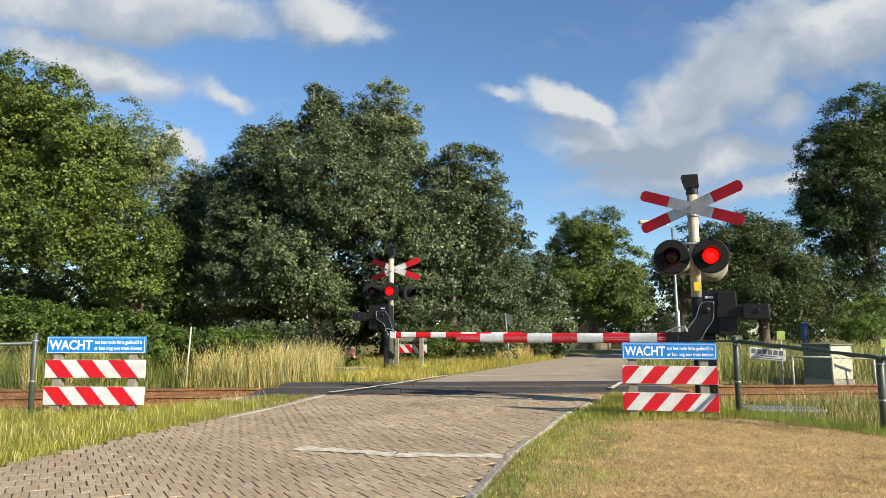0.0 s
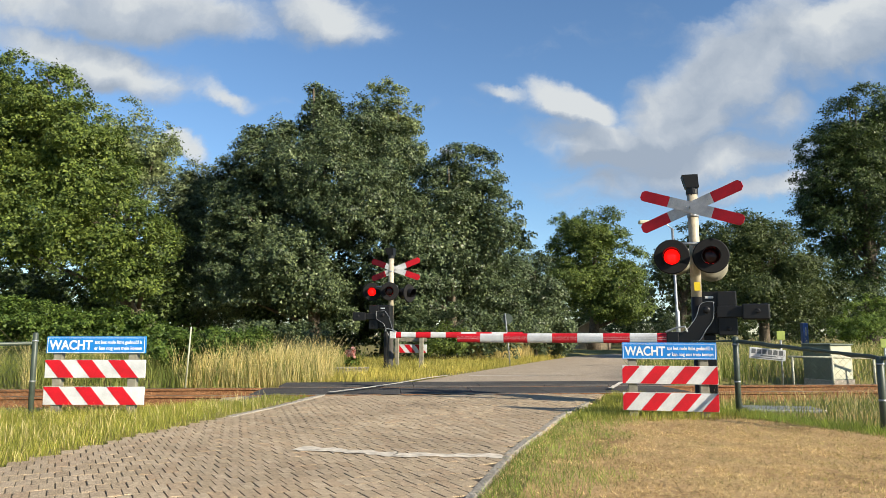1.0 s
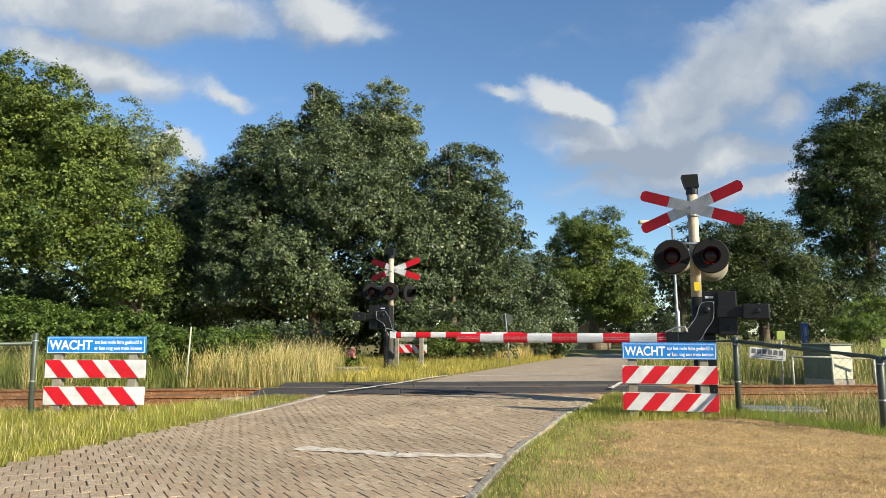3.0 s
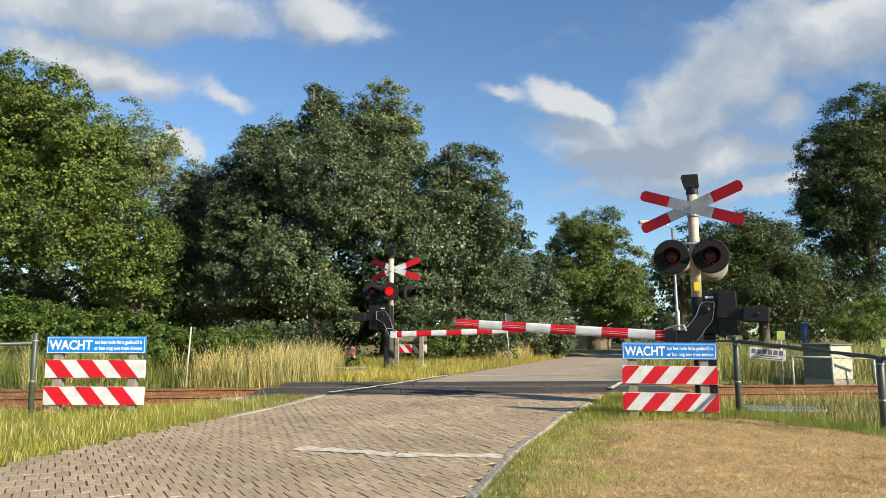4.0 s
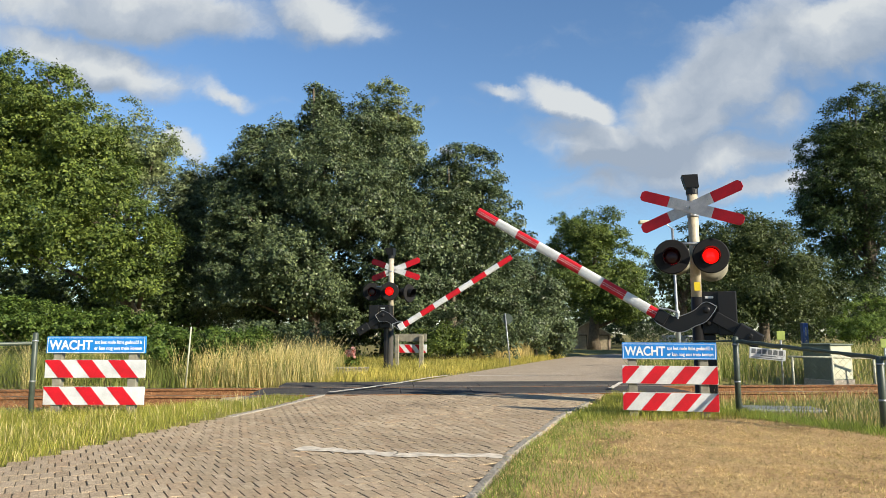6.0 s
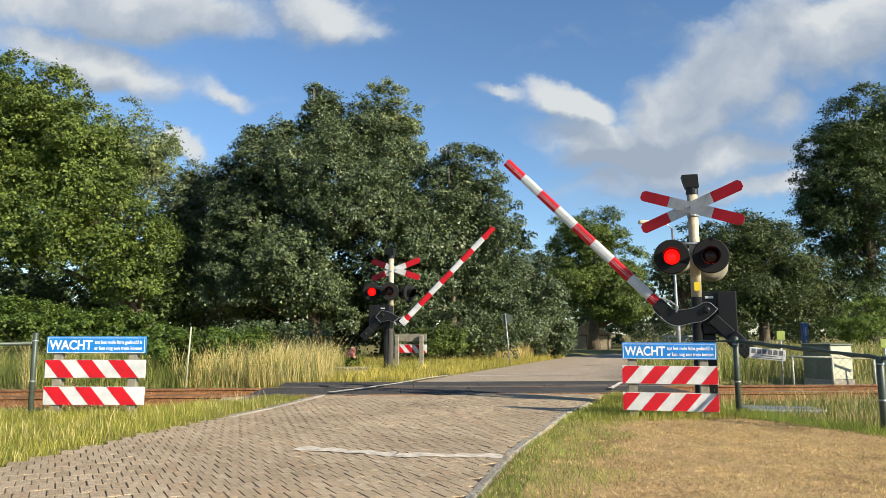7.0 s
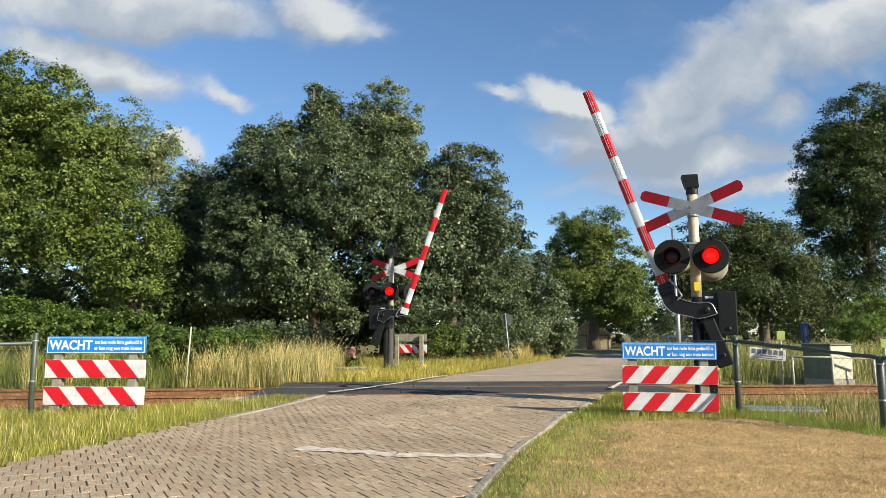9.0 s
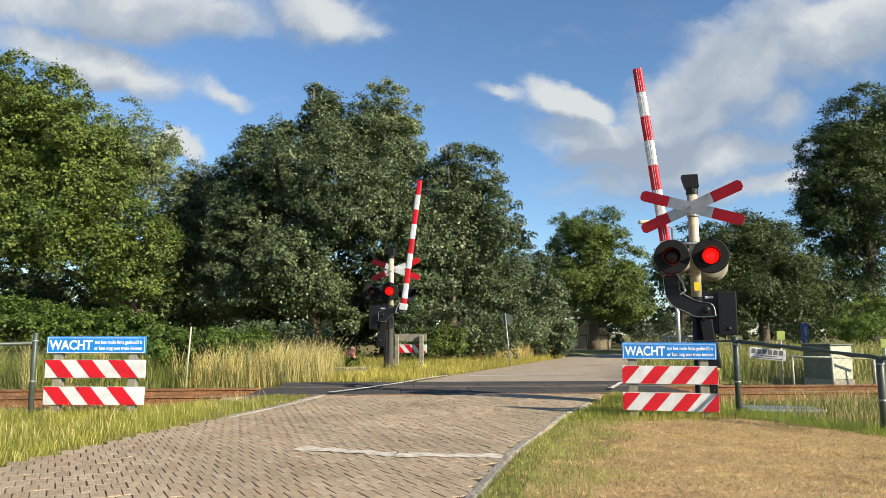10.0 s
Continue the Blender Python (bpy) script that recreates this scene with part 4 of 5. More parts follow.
        bm.faces.new(rings[0][::-1])
        bm.faces.new(rings[-1])
        bmesh.ops.recalc_face_normals(bm, faces=bm.faces)
        sec = part("boom_section", bm, M_RED if i % 2 == 0 else M_WHITE, arm, "red boom section" if i % 2 == 0 else "white boom section")
        if side < 0:
            for gz in (-0.012, 0.014):
                part("groove", boxed(x + 0.002, x + ln - 0.002, 0.046 * big - 0.001, 0.046 * big + 0.0015, b + gz - 0.0022, b + gz + 0.0022), M_WHITE, arm, "pale moulded groove line")
        x += ln
    arm.location = (0, 0, z)
    return t, arm, z


NEAR_B = barrier((3.379, 8.95, 0), 159.2, 1.248, "black level crossing barrier drive with red and white striped boom", 0.467, 3.382, -0.362, -1)
FAR_B = barrier((-1.406, 16.4, 0), -11.6, 1.391, "far level crossing barrier with narrow red and white boom", 0.298, 3.27, -0.462, 1, True)


# ---- warning boards ----
def warning_board(at, turn, width, lean_right, z0, label, texts=True, back=False):
    t = thing("warning_board", pose(*at, 0, 0, turn), label, "warning board", "warning boards at the crossing")
    hw = width / 2
    for sx in (-hw * 0.78, hw * 0.72):
        part("post", boxed(sx - 0.05, sx + 0.05, *((0.02, 0.10) if not back else (-0.10, -0.02)), -0.2 - at[2], z0 + 0.74, 0.008), M_WOOD, t, "weathered grey plastic post")
    for zb in ((z0, z0 + 0.305) if not back else (z0 + 0.305,)):
        f = part("plank", boxed(-hw, hw, 0.0, 0.02, zb, zb + 0.205, 0.004), M_WHITE, t, "striped barrier plank")
        band, shift = width / 6.3, 0.17
        x = -hw - (0.05 if lean_right else -0.075)
        i = 0
        while x < hw:
            sh = shift if lean_right else -shift
            poly = [(x - sh / 2, zb + 0.003), (x + band - sh / 2, zb + 0.003), (x + band + sh / 2, zb + 0.202), (x + sh / 2, zb + 0.202)]
            poly = clipped(poly, -hw + 0.002, hw - 0.002)
            if i % 2 == 0 and len(poly) > 2:
                part("stripe", slab(poly, -0.003, 0.0), M_RED, f, "red reflective stripe")
            x += band
            i += 1
    zs = z0 + 0.585
    s = part("sign", boxed(-hw * 0.99, hw * 0.99, -0.004, 0.02, zs, zs + 0.192, 0.004), M_BLUE if not back else M_WOOD, t, "blue sign with white border" if not back else "grey back of a sign")
    if texts:
        w = hw * 0.97
        for a in ((-w, w, zs + 0.007, zs + 0.013), (-w, w, zs + 0.172, zs + 0.178)):
            part("border", boxed(a[0], a[1], -0.006, -0.004, a[2], a[3]), M_LETTER, s)
        for a in (-w, w - 0.006):
            part("border", boxed(a, a + 0.006, -0.006, -0.004, zs + 0.013, zs + 0.172), M_LETTER, s)
        lettering("lettering", "WACHT", 0.145, -w + 0.02, -0.006, zs + 0.045, M_LETTER, s, width * 0.43, 0.004)
        lettering("lettering", "tot het rode licht gedoofd is", 0.056, -w + width * 0.47, -0.006, zs + 0.108, M_LETTER, s, width * 0.475, 0.0014)
        lettering("lettering", "er kan nog een trein komen", 0.056, -w + width * 0.47, -0.006, zs + 0.040, M_LETTER, s, width * 0.475, 0.0014)
    return t


warning_board((2.60, 8.1, 0), -14, 1.05, True, 0.065, "blue WACHT sign above red-white striped planks by dry lawn")
warning_board((-4.0, 8.1, 0), -1, 1.165, False, 0.135, "blue WACHT sign above red-white striped planks in green verge")
warning_board((-0.82, 17.6, 0), -14, 0.85, False, 0.18, "grey back of a warning board with faded striped plank", False, True)


# ---- wire fences ----
def wire_mesh(parent, a, b, z_low_a, z_low_b, z_top_a, z_top_b, cell=0.07):
    """Chain link: crossing thin wires between two posts."""
    bm = bmesh.new()
    A, B = Vector(a), Vector(b)
    ln = (B - A).length
    n = int((ln + 0.8) / cell)
    for sgn in (1, -1):
        for i in range(-9, n + 1):
            pts = []
            for j in range(0, 2):
                u = (i * cell + (0.72 if (j == 1) == (sgn == 1) else 0.0)) / ln
                pts.append((u, j))
            (u0, v0), (u1, v1) = pts
            def cut(u):
                return v0 + (v1 - v0) * (u - u0) / (u1 - u0)
            lo, hi = min(u0, u1), max(u0, u1)
            lo2, hi2 = max(0, lo), min(1, hi)
            if hi2 - lo2 < 0.01:
                continue
            ends = []
            for u in (lo2, hi2):
                v = cut(u)
                p = A.lerp(B, u)
                zl, zt = z_low_a + (z_low_b - z_low_a) * u, z_top_a + (z_top_b - z_top_a) * u
                ends.append((p.x, p.y + sgn * 0.003, zl + (zt - zl) * v))
            tube(bm, ends, 0.0012, 4, False)
    return part("wire_mesh", bm, M_WIRE, parent, "rusty chain link mesh")


def fence_post(parent, x, y, z_top, r=0.035, mat=M_GREENPOST):
    bm = bmesh.new()
    tube(bm, [(x, y, -0.3), (x, y, z_top), (x, y, z_top + 0.012)], [r, r, r * 0.6], 14)
    p = part("post", bm, mat, parent, "", True)
    for zz in (z_top * 0.9, z_top * 0.42):
        bm = bmesh.new()
        tube(bm, [(x, y, zz), (x, y, zz + 0.02)], r + 0.004, 14)
        part("clamp", bm, M_GALV, p, "", True)
    return p


fr = thing("wire_fence", Matrix.Identity(4), "chain link fence with dark posts and overgrown top rail", "fence")
FA, FB = (3.44, 8.25), (4.19, 6.75)
fence_post(fr, *FA, 0.90, 0.034)
fence_post(fr, *FB, 0.715, 0.034)
bm = bmesh.new()
rf = random.Random(3)
pts = [(FA[0] + (FB[0] + 0.25 - FA[0]) * k / 24, FA[1] + (FB[1] - 0.5 - FA[1]) * k / 24, 0.86 - 0.20 * k / 24 + rf.uniform(-0.006, 0.006)) for k in range(25)]
tube(bm, pts, [0.020 + rf.uniform(-0.004, 0.006) for _ in pts], 8)
part("top_rail", bm, M_GREENPOST, fr, "top rail wrapped in dead creeper", True)
wire_mesh(fr, (*FA, 0), (*FB, 0), 0.05, 0.0, 0.85, 0.70)
bm = bmesh.new()
tube(bm, [(FA[0], FA[1], 0.86), (3.05, 8.6, 0.85)], 0.010, 8)
part("stay_rail", bm, M_GREENPOST, fr)

fl = thing("wire_fence", Matrix.Identity(4), "chain link fence end post with green top rail", "fence")
fence_post(fl, -4.66, 8.02, 0.945, 0.03)
bm = bmesh.new()
tube(bm, [(-4.66, 8.02, 0.835), (-6.2, 7.9, 0.80), (-7.5, 7.8, 0.78)], 0.022, 10)
part("top_rail", bm, M_GREENPOST, fl, "", True)
wire_mesh(fl, (-4.66, 8.02, 0), (-7.2, 7.85, 0), 0.05, 0.05, 0.82, 0.78)

ad = thing("fence_sign", pose(3.622, 7.850, 0.717, 0, 5.5, -18), "small white printed sign hung on the wire fence", "sign")
part("plate", boxed(-0.185, 0.185, -0.006, 0.004, -0.062, 0.062, 0.004), M_WHITE, ad)
for i in range(6):
    part("printed_bar", boxed(-0.165 + i * 0.056, -0.122 + i * 0.056, -0.008, -0.006, -0.004, 0.048), M_BARS, ad)
part("printed_bar", boxed(-0.07, 0.09, -0.008, -0.006, -0.028, -0.016), M_BARS, ad)
part("printed_bar", boxed(-0.165, 0.16, -0.008, -0.006, -0.050, -0.042), M_BARS, ad)

# ---- smaller things round the track ----
duct = thing("cable_duct", pose(4.05, 8.5, 0, 0, 0, -8), "low grey metal cable duct lid in the grass", "cable duct")
part("lid", boxed(-0.42, 0.42, -0.24, 0.24, 0.03, 0.065, 0.01), M_GALV, duct)
part("side", boxed(-0.40, 0.40, -0.22, 0.22, -0.12, 0.03, 0.01), M_KERB, duct)

cab = thing("equipment_cabinet", pose(7.97, 14.6, 0, 0, 0, -70), "trackside equipment cabinet, sides painted dark grey-green as shade, lit door cream", "cabinet")
# body and roof carry the shaded side's darkness in their colour
part("body", boxed(-0.33, 0.33, -0.30, 0.30, 0.0, 0.72, 0.012), M_CABSHADE, cab)
part("door", boxed(0.332, 0.348, -0.285, 0.285, 0.04, 0.70, 0.006), M_CABLIGHT, cab, "cream cabinet door on the lit side")
part("roof", boxed(-0.35, 0.37, -0.32, 0.32, 0.72, 0.75, 0.01), M_CABSHADE, cab)
part("plinth", boxed(-0.34, 0.36, -0.31, 0.31, -0.2, 0.03, 0.01), M_KERB, cab)

gr = thing("guard_rail", Matrix.Identity(4), "low cream-white tubular railing by the cabinet", "railing")
bm = bmesh.new()
tube(bm, [(6.87, 14.0, 0.50), (8.75, 14.0, 0.47)], 0.022, 10)
part("top_rail", bm, M_CABLIGHT, gr, "", True)
for x in (6.95, 7.74, 8.57):
    bm = bmesh.new()
    tube(bm, [(x, 14.0, -0.2), (x, 14.0, 0.49)], 0.022, 10)
    part("post", bm, M_CABLIGHT, gr, "", True)

for x, y, z, w in ((6.93, 14.4, 0.99, 0.17), (9.00, 14.3, 0.83, 0.20)):
    mk = thing("marker_post", pose(x, y, 0), "lime green marker plate on a thin grey post", "marker post", "trackside marker posts")
    bm = bmesh.new()
    tube(bm, [(0, 0, -0.2), (0, 0, z)], 0.02, 8)
    part("post", bm, M_GALV, mk, "", True)
    part("plate", boxed(-w / 2, w / 2, -0.03, -0.02, z - 0.16, z + 0.02, 0.004), M_LIME, mk)

bl = thing("plastic_tank", pose(12.9, 25.0, 0), "upright blue plastic container half hidden in grass", "container")
part("body", boxed(-0.10, 0.10, -0.10, 0.10, -0.1, 1.36, 0.03), M_PLASTIC_BLUE, bl)
part("handle", boxed(-0.02, 0.02, -0.12, -0.10, 0.9, 1.2, 0.008), M_GALV, bl)

sl = thing("street_lamp", pose(6.72, 20.0, 0), "slim grey street lamp with a flat head", "street lamp")
bm = bmesh.new()
tube(bm, [(0, 0, -0.2), (0, 0, 1.6), (-0.02, 0, 1.65), (-0.05, 0, 4.0)], [0.062, 0.062, 0.04, 0.035], 12)
part("pole", bm, M_GALV, sl, "", True)
bm = bmesh.new()
tube(bm, [(-0.05, 0, 3.98), (-0.25, 0, 4.16), (-0.55, 0, 4.17)], 0.02, 8)
part("arm", bm, M_GALV, sl, "", True)
part("head", boxed(-1.02, -0.50, -0.09, 0.09, 4.13, 4.24, 0.03), M_CABLIGHT, sl, "pale lamp head")

rs = thing("road_sign", pose(2.05, 21.5, 0, 0, -5, 0), "grey back of a round road sign on a leaning post", "road sign")
bm = bmesh.new()
tube(bm, [(0, 0, -0.2), (0, 0, 1.60)], 0.022, 8)
part("post", bm, M_GALV, rs, "", True)
d = lathe([(0.15, 0.024), (0.16, 0.024), (0.16, 0.044), (0.15, 0.044)], 24)
bmesh.ops.translate(d, vec=(0.06, 0, 1.42), verts=d.verts)
part("disc", d, M_GREENPOST, rs, "dull grey sign back")

wp = thing("boundary_post", pose(-4.95, 13.6, 0, 0, 3, 0), "thin whitewashed boundary post in the dry grass", "post")
bm = bmesh.new()
tube(bm, [(0, 0, -0.2), (0, 0, 1.08), (0, 0, 1.09)], [0.017, 0.016, 0.008], 8)
part("shaft", bm, M_CABLIGHT, wp, "", True)

fl_v, _ = leaf_cloud([(-2.15, 16.50, 0.50, 0.10, 0.13)], 260, 0.05, 5, 0.12, 0.5)
flo = thing("flowering_plant", pose(-2.17, 16.5, 0), "small pink and white flowering plant in the grass", "plant")
raw("blossom", fl_v - np.array((-2.17, 16.5, 0)), 3, M_PINK, flo)
gv, _ = leaf_cloud([(-2.14, 16.50, 0.25, 0.13, 0.19)], 700, 0.07, 6, 0.12, 0.5)
raw("leaves", gv - np.array((-2.17, 16.5, 0)), 3, M_LEAF_SHRUB, flo)

tr = thing("cable_trough", pose(-2.1, 15.9, 0, 0, 0, 3), "low grey concrete cable trough in the grass", "cable trough")
part("lid", boxed(-0.42, 0.42, -0.12, 0.12, 0.16, 0.21, 0.01), M_WOOD, tr)
part("trough", boxed(-0.40, 0.40, -0.10, 0.10, -0.1, 0.16, 0.01), M_KERB, tr)

wedge = thing("rail_deflector", TRACK @ pose(1.76, -0.16, 0), "beige wooden wedge at the crossing plate's end", "wedge")
bm = bmesh.new()
vs = [bm.verts.new(c) for c in ((-0.22, -0.1, -0.16), (0.2, -0.1, -0.16), (0.2, 0.09, -0.16), (-0.22, 0.09, -0.16), (-0.14, -0.09, -0.03), (0.2, -0.1, -0.005), (0.2, 0.09, -0.005), (-0.14, 0.08, -0.03))]
for f in ((0, 1, 5, 4), (1, 2, 6, 5), (2, 3, 7, 6), (3, 0, 4, 7), (4, 5, 6, 7), (3, 2, 1, 0)):
    bm.faces.new([vs[i] for i in f])
part("block", bm, M_WOODLIGHT, wedge)

# ---- barn past the bend ----
barn = thing("barn", pose(10.45, 50, -0.1, 0, 0, -13), "low pale brick barn with brown-framed doors under a pitched roof", "barn")
part("wall", slab([(-1.45, -0.5), (1.45, -0.5), (1.45, 1.05), (0, 1.88), (-1.45, 1.05)], -1.8, 1.8), M_WALL, barn)
for sx in (-1, 1):
    part("roof", slab([(0, 1.89), (sx * 1.72, 0.90), (sx * 1.72, 1.00), (0, 1.99)], -2.0, 2.0), M_ROOF, barn)
    part("fascia", slab([(0, 1.88), (sx * 1.74, 0.88), (sx * 1.74, 0.97), (0, 1.97)], -2.03, -2.003), M_CABLIGHT, barn, "pale painted verge board")
for x in (-0.72, 0.72):
    d = part("door", boxed(x - 0.55, x + 0.55, -1.83, -1.80, -0.4, 0.98), M_WOODLIGHT, barn, "pale wooden barn door")
    for a in ((x - 0.60, x - 0.54, -0.4, 1.0), (x + 0.54, x + 0.60, -0.4, 1.0), (x - 0.60, x + 0.60, 0.98, 1.05)):
        part("door_frame", boxed(a[0], a[1], -1.85, -1.80, a[2], a[3]), M_BARK, d, "dark brown door frame")

# ---- parked car glimpsed past the sign ----
car = thing("car", pose(16.3, 48.0, -0.385, 0, 0, 8), "silver parked car with dark windows by the road", "car")
bm = bmesh.new()
prof = [(-0.85, 0.2), (0.85, 0.2), (0.88, 0.62), (0.72, 0.78), (0.58, 1.22), (0.45, 1.29), (-0.45, 1.29), (-0.58, 1.22), (-0.72, 0.78), (-0.88, 0.62)]
b2 = slab(prof, -2.0, 2.0)
bmesh.ops.bevel(b2, geom=b2.edges[:], offset=0.05, segments=2, affect="EDGES")
bm.free()
part("body", b2, M_CARPAINT, car)
part("rear_window", slab([(-0.62, 0.82), (0.62, 0.82), (0.52, 1.18), (-0.52, 1.18)], -2.015, -2.0), M_DARKGLASS, car, "dark rear window")
for x in (-0.72, 0.72):
    for y in (-1.3, 1.3):
        w = lathe([(0.3, -0.09), (0.31, -0.07), (0.31, 0.07), (0.3, 0.09)], 20)
        bmesh.ops.rotate(w, matrix=Matrix.Rotation(math.pi / 2, 3, "Z"), verts=w.verts)
        o = part("wheel", w, M_BLACK, car, "black tyre")
        o.location = (x, y, 0.31)


# ---- clouds ----
def cloud_sheet():
    m = Mat("drifting cloud")
    tc = m.n.new("ShaderNodeTexCoord")
    km = m.n.new("ShaderNodeVectorMath")
    km.operation = "SCALE"
    km.inputs["Scale"].default_value = 0.001
    m.link(tc.outputs["Object"], km.inputs[0])
    warp = m.node("ShaderNodeTexNoise", Scale=2.2, Detail=6.0, Roughness=0.6)
    m.link(km.outputs[0], warp.inputs["Vector"])
    sub = m.n.new("ShaderNodeVectorMath")
    sub.operation = "MULTIPLY_ADD"
    m.link(warp.outputs["Color"], sub.inputs[0])
    sub.inputs[1].default_value = (0.30, 0.30, 0.0)
    m.link(km.outputs[0], sub.inputs[2])

    def heaps(dx, dz, rows):
        """Density of the heaps, taken a little way towards the sun."""
        total = None
        for px, pz, rx, rz, rot, amp in rows:
            mp = m.n.new("ShaderNodeMapping")
            mp.vector_type = "TEXTURE"
            mp.inputs["Location"].default_value = (px + 0.15 - dx, pz + 0.15 - dz, 0)
            mp.inputs["Rotation"].default_value = (0, 0, radians(rot))
            mp.inputs["Scale"].default_value = (rx, rz, 1)
            m.link(sub.outputs[0], mp.inputs["Vector"])
            ln = m.n.new("ShaderNodeVectorMath")
            ln.operation = "LENGTH"
            m.link(mp.outputs[0], ln.inputs[0])
            mr = m.n.new("ShaderNodeMapRange")
            mr.interpolation_type = "SMOOTHSTEP"
            mr.inputs["From Min"].default_value, mr.inputs["From Max"].default_value = 1.30, 0.15
            mr.inputs["To Max"].default_value = amp
            m.link(ln.outputs["Value"], mr.inputs["Value"])
            if total is None:
                total = mr.outputs[0]
            else:
                top = m.n.new("ShaderNodeMath")
                top.operation = "MAXIMUM"
                m.link(total, top.inputs[0])
                m.link(mr.outputs[0], top.inputs[1])
                total = top.outputs[0]
        return total

    total = heaps(0, 0, CLOUDS)
    sunward = heaps(0.02, 0.10, CLOUDS)
    base = heaps(0, 0, SHADED_BASES)
    fine = m.node("ShaderNodeTexNoise", Scale=3.6, Detail=9.0, Roughness=0.58)
    st = m.n.new("ShaderNodeMapping")
    st.inputs["Rotation"].default_value = (0, 0, radians(-24))
    st.inputs["Scale"].default_value = (0.8, 1.5, 1)
    m.link(sub.outputs[0], st.inputs["Vector"])
    m.link(st.outputs[0], fine.inputs["Vector"])
    ma = m.n.new("ShaderNodeMath")
    ma.operation = "MULTIPLY_ADD"
    m.link(fine.outputs["Fac"], ma.inputs[0])
    ma.inputs[1].default_value, ma.inputs[2].default_value = 1.3, -0.62
    ad3 = m.n.new("ShaderNodeMath")
    m.link(total, ad3.inputs[0])
    m.link(ma.outputs[0], ad3.inputs[1])
    mul = m.n.new("ShaderNodeMapRange")
    mul.interpolation_type = "SMOOTHSTEP"
    mul.inputs["From Min"].default_value, mul.inputs["From Max"].default_value = 0.10, 0.88
    m.link(ad3.outputs[0], mul.inputs["Value"])
    shade = m.node("ShaderNodeTexNoise", Scale=2.9, Detail=6.0, Roughness=0.55)
    m.link(sub.outputs[0], shade.inputs["Vector"])
    # sunlit edges and shaded bases are painted into the emission colour
    rim = m.n.new("ShaderNodeMath")
    rim.operation = "SUBTRACT"
    m.link(total, rim.inputs[0])
    m.link(sunward, rim.inputs[1])
    lit = m.n.new("ShaderNodeMath")
    lit.operation = "MULTIPLY_ADD"
    m.link(rim.outputs[0], lit.inputs[0])
    lit.inputs[1].default_value = 0.40
    m.link(shade.outputs["Fac"], lit.inputs[2])
    dim = m.n.new("ShaderNodeMath")
    dim.operation = "MULTIPLY_ADD"
    m.link(base, dim.inputs[0])
    dim.inputs[1].default_value = -0.26
    m.link(lit.outputs[0], dim.inputs[2])
    col = m.ramp(dim.outputs[0], [(0.34, (0.185, 0.213, 0.260)), (0.52, (0.255, 0.275, 0.31)), (0.70, (0.36, 0.365, 0.37))])
    em = m.n.new("ShaderNodeEmission")
    m.link(col, em.inputs["Color"])
    em.inputs["Strength"].default_value = 1.05
    tp = m.n.new("ShaderNodeBsdfTransparent")
    mx = m.n.new("ShaderNodeMixShader")
    m.link(mul.outputs[0], mx.inputs[0])
    m.link(tp.outputs[0], mx.inputs[1])
    m.link(em.outputs[0], mx.inputs[2])
    m.link(mx.outputs[0], m.n["Material Output"].inputs["Surface"])
    bm = bmesh.new()
    bm.faces.new([bm.verts.new(c) for c in ((-2.6, -0.2, 0), (2.6, -0.2, 0), (2.6, 1.9, 0), (-2.6, 1.9, 0))])
    ob = part("cloud_backdrop", bm, m.m)
    for v in ob.data.vertices:
        v.co *= 1000
    return tagged(ob, "white and grey fair-weather clouds drifting over a blue sky", "clouds", kind="structure")


# place and size in kilometres, tilt in degrees, density
CLOUDS = [(-1.344, 1.048, 0.509, 0.116, -18, 1.0),
          (-1.185, 1.233, 0.92, 0.148, -3, 1.0),
          (-0.457, 1.204, 0.278, 0.117, -20, 0.9),
          (-0.84, 0.894, 0.158, 0.044, -25, 0.6),
          (-0.936, 0.685, 0.1, 0.057, -35, 1.0),
          (0.485, 0.851, 0.231, 0.093, -24, 1.1),
          (0.648, 0.685, 0.365, 0.158, -8, 1.0),
          (1.003, 0.905, 0.716, 0.232, 38, 1.1),
          (1.503, 1.126, 0.447, 0.223, 25, 1.1),
          (0.885, 0.614, 0.582, 0.127, 10, 0.9),
          (1.15, 0.53, 0.538, 0.07, 5, 0.7),
          (0.033, 0.693, 0.071, 0.031, 0, 0.7),
          (0.202, 0.905, 0.126, 0.035, -8, 0.5),
          (1.608, 0.971, 0.127, 0.089, 40, 0.6),
          (1.207, 0.796, 0.189, 0.132, 30, 0.7)]
# thick parts whose shaded grey is painted into the cloud colour
SHADED_BASES = [(1.073, 1.048, 0.318, 0.138, 42, 1.0),
              (0.72, 0.636, 0.395, 0.083, 5, 0.8),
              (-0.907, 1.238, 0.642, 0.085, -4, 0.75)]
clouds = cloud_sheet()
CLOUD_AT = pose(0, 2500, 0, 90, 0, 0)
clouds.matrix_world = CLOUD_AT


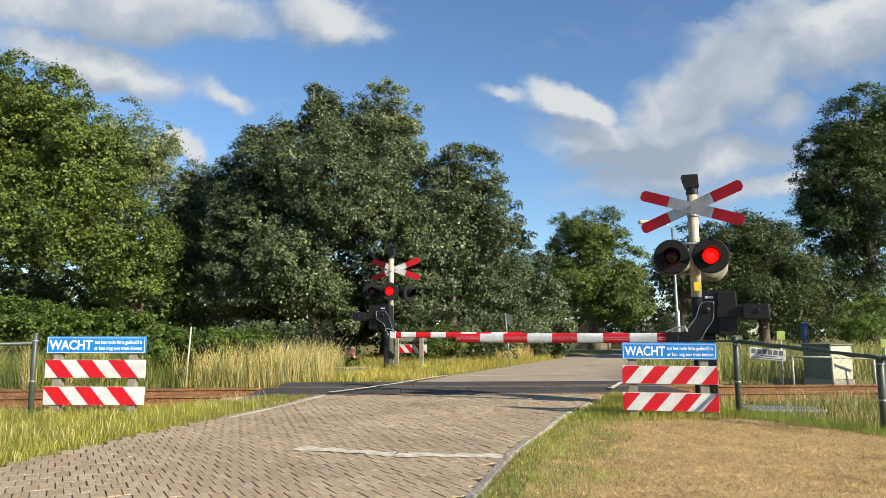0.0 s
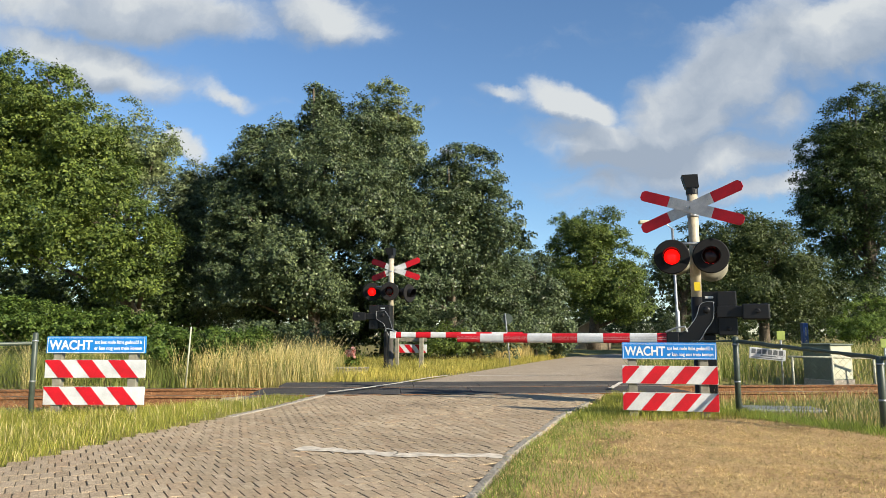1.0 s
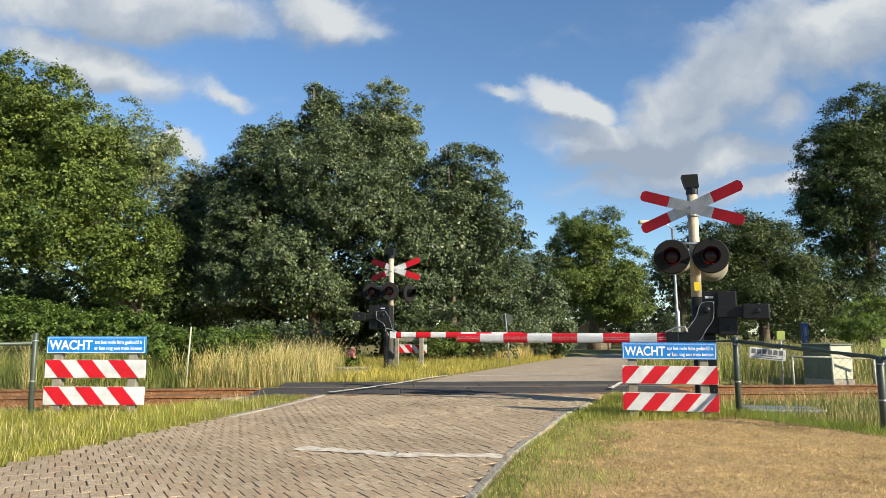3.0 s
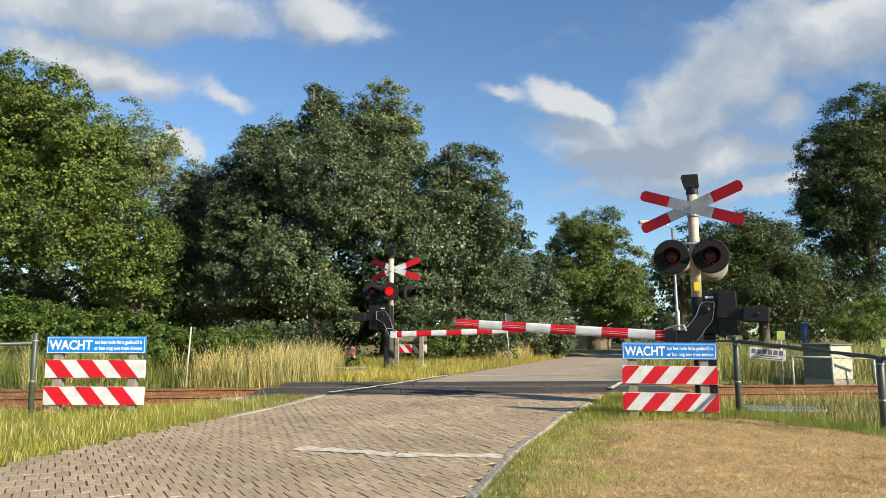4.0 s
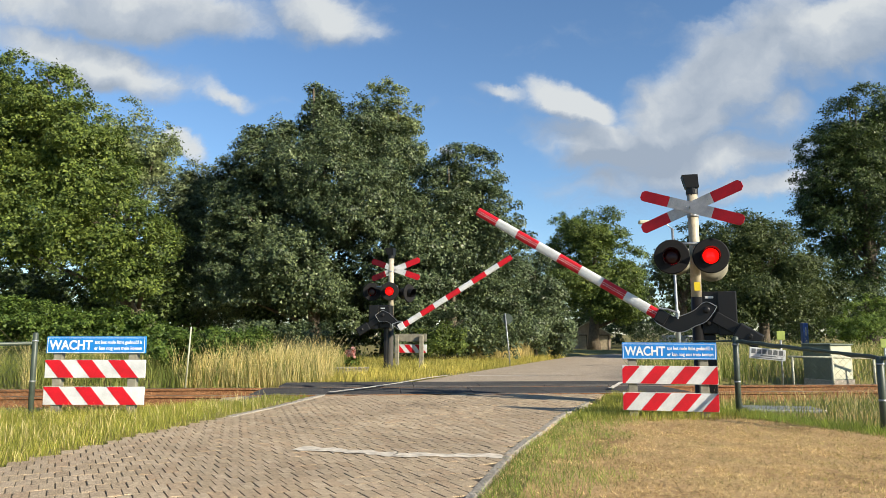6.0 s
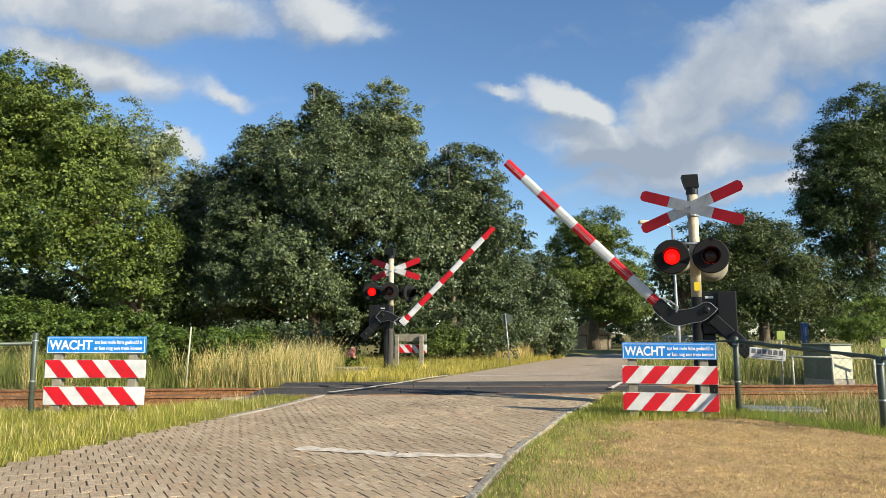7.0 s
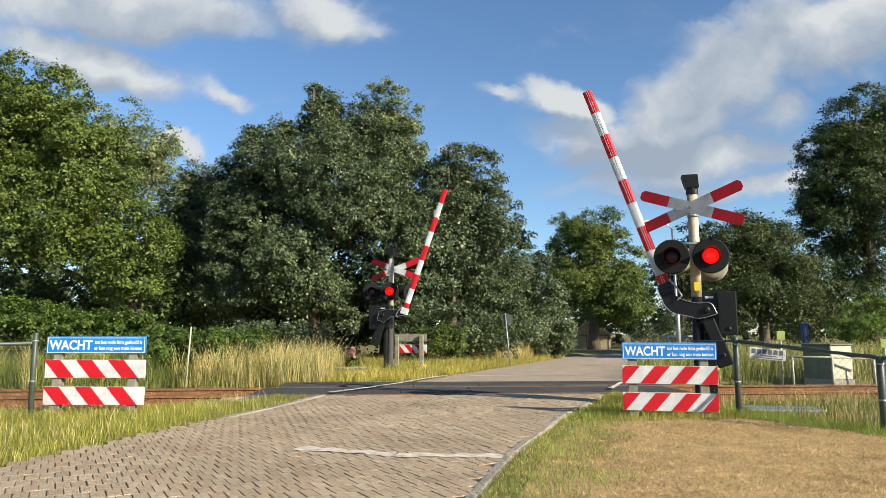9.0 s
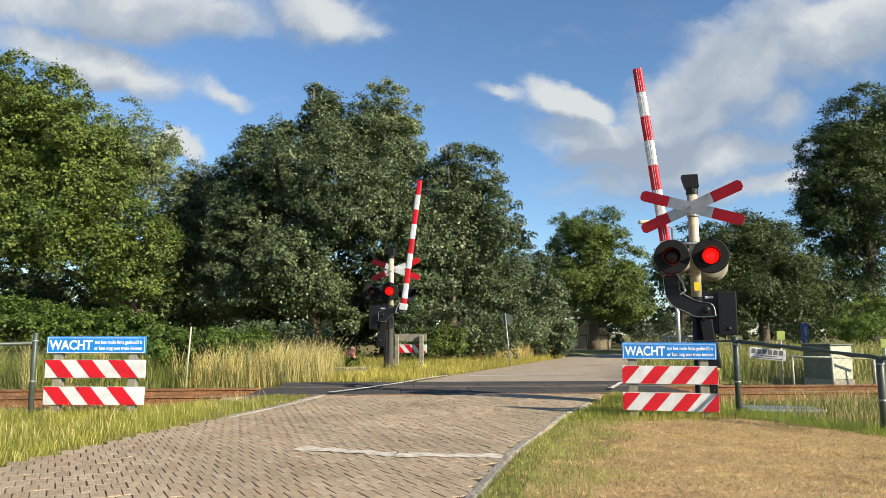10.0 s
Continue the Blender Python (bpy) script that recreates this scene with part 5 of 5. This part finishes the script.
# ---- pavers, the last of the setting ----
def pavers():
    rng = random.Random(12)
    la, lb = Vector((-0.485, 0.875, 0)), Vector((0.875, 0.485, 0))
    w, l = 0.088, 0.195
    bw, bl2, h = (w - 0.0065) / 2, (l - 0.002) / 2, 0.05
    c = 0.002
    verts = [(-bw, -bl2, -h), (bw, -bl2, -h), (bw, bl2, -h), (-bw, bl2, -h), (-bw, -bl2, -c), (bw, -bl2, -c), (bw, bl2, -c), (-bw, bl2, -c),
             (-bw + c, -bl2, 0), (bw - c, -bl2, 0), (bw - c, bl2, 0), (-bw + c, bl2, 0)]
    faces = [(8, 9, 10, 11), (4, 5, 9, 8), (5, 6, 10, 9), (6, 7, 11, 10), (7, 4, 8, 11), (0, 1, 5, 4), (1, 2, 6, 5), (2, 3, 7, 6), (3, 0, 4, 7)]
    me = bpy.data.meshes.new("brick")
    me.from_pydata(verts, [], faces)
    me.materials.append(M_CLAY)
    turn = math.degrees(math.atan2(lb.y, lb.x))
    spots = []
    for i in range(-85, 95):
        for j in range(-140, 165):
            p = lb * ((j + 0.5 * (i % 2)) * w) + la * (i * l) + Vector((-1.5, 7.0, 0))
            if -3.95 < p.y < 12 and track_q(p.x, p.y) < -0.12 and edge_left(p.y) - 0.03 < p.x < edge_right(p.y) - 0.02:
                spots.append(p)
    spots.sort(key=lambda p: p.y if p.y > 3.95 else 50 + p.y)
    allv, allf = [], []
    parts = 0
    for n, p in enumerate(spots):
        wav = 0.003 * math.sin(p.x * 1.9) * math.sin(p.y * 1.3)
        m = pose(p.x + rng.uniform(-0.002, 0.002), p.y + rng.uniform(-0.002, 0.002), -0.002 + wav + rng.uniform(-0.002, 0.002), rng.uniform(-0.45, 0.45), rng.uniform(-0.45, 0.45), turn + rng.uniform(-0.8, 0.8))
        if parts < 300:
            parts += 1
            o = new("brick", me)
            o.parent = road
            o.matrix_local = m
        else:
            k = len(allv)
            allv += [tuple(m @ Vector(v)) for v in verts]
            allf += [tuple(k + i for i in f) for f in faces]
    rest = bpy.data.meshes.new("paving")
    rest.from_pydata(allv, [], allf)
    rest.materials.append(M_CLAY)
    ob = new("paving", rest)
    ob.parent = road
    tagged(ob, "grey-brown clay pavers laid in diagonal rows", kind="stuff")


pavers()


def motions():
    # clouds drift slowly
    walk(clouds, [(0, CLOUD_AT @ pose(6, -4, 0)), (10, CLOUD_AT @ pose(-1, 2, 0))])
    # booms rise after the train has gone
    near = [(0, 0), (3.72, 0), (4, 3.6), (4.5, 9.8), (5, 17.0), (5.5, 24.6), (6.0, 31.8), (6.5, 38.9), (7, 45.7), (7.5, 52.1), (8, 58.3), (8.5, 64.7), (9, 71.0), (9.5, 77.3), (10, 83.4)]
    far = [(0, 0), (3.78, 0), (4, 1.9), (4.5, 8.6), (5, 16.3), (5.5, 24.0), (6.0, 31.3), (6.5, 38.5), (7, 45.3), (7.5, 51.9), (8, 58.4), (8.5, 64.8), (9, 71.1), (9.5, 77.0), (10, 82.7)]
    for (t, arm, z), rows in ((NEAR_B, near), (FAR_B, far)):
        walk(arm, [(s, pose(0, 0, z, 0, -a, 0)) for s, a in rows])
    # lamps flash in turn: seconds between which each one is lit
    left_on = ((0.25, 0.55), (0.92, 1.12), (1.55, 1.88), (4.33, 4.55), (4.92, 5.28), (5.65, 5.95), (6.30, 6.60), (6.92, 7.28), (7.70, 7.95), (8.35, 8.66), (9.08, 9.30), (9.70, 9.92))
    right_on = ((-1, 0.25), (0.55, 0.92), (1.12, 1.55), (1.93, 2.15), (4.58, 4.92), (5.28, 5.65), (5.95, 6.30), (6.60, 6.92), (7.28, 7.70), (7.95, 8.35), (8.66, 9.08), (9.30, 9.70), (9.95, 11))
    # the far lamps fade out sooner and come back earlier
    far_left_on = tuple(r for r in left_on if not 1.5 < r[0] < 2)
    far_right_on = tuple((a, min(b, 1.45) if 1 < a < 1.5 else b) for a, b in right_on if not 1.9 < a < 2) + ((3.87, 4.22),)
    for lamp, seat, spans in ((near_l, NEAR_L, left_on), (far_l, FAR_L, far_left_on), (near_r, NEAR_R, right_on), (far_r, FAR_R, far_right_on)):
        marks = sorted([(a, 1) for a, b in spans] + [(b, 0) for a, b in spans])
        rows, state = [], 1 if spans[0][0] < 0 else 0
        rows.append((0, 0 if state else 180))
        for s, on in marks:
            if not 0.1 < s < 9.96:
                continue
            a0, a1 = (180, 0) if on else (0, 180)
            for k, ds in ((0, -0.05), (1 / 3, -0.017), (2 / 3, 0.017), (1, 0.05)):
                rows.append((s + ds, a0 + (a1 - a0) * k))
            state = on
        rows.append((10, rows[-1][1]))
        walk(lamp, [(s, seat @ pose(0, 0, 0, 0, 0, a)) for s, a in rows])


motions()
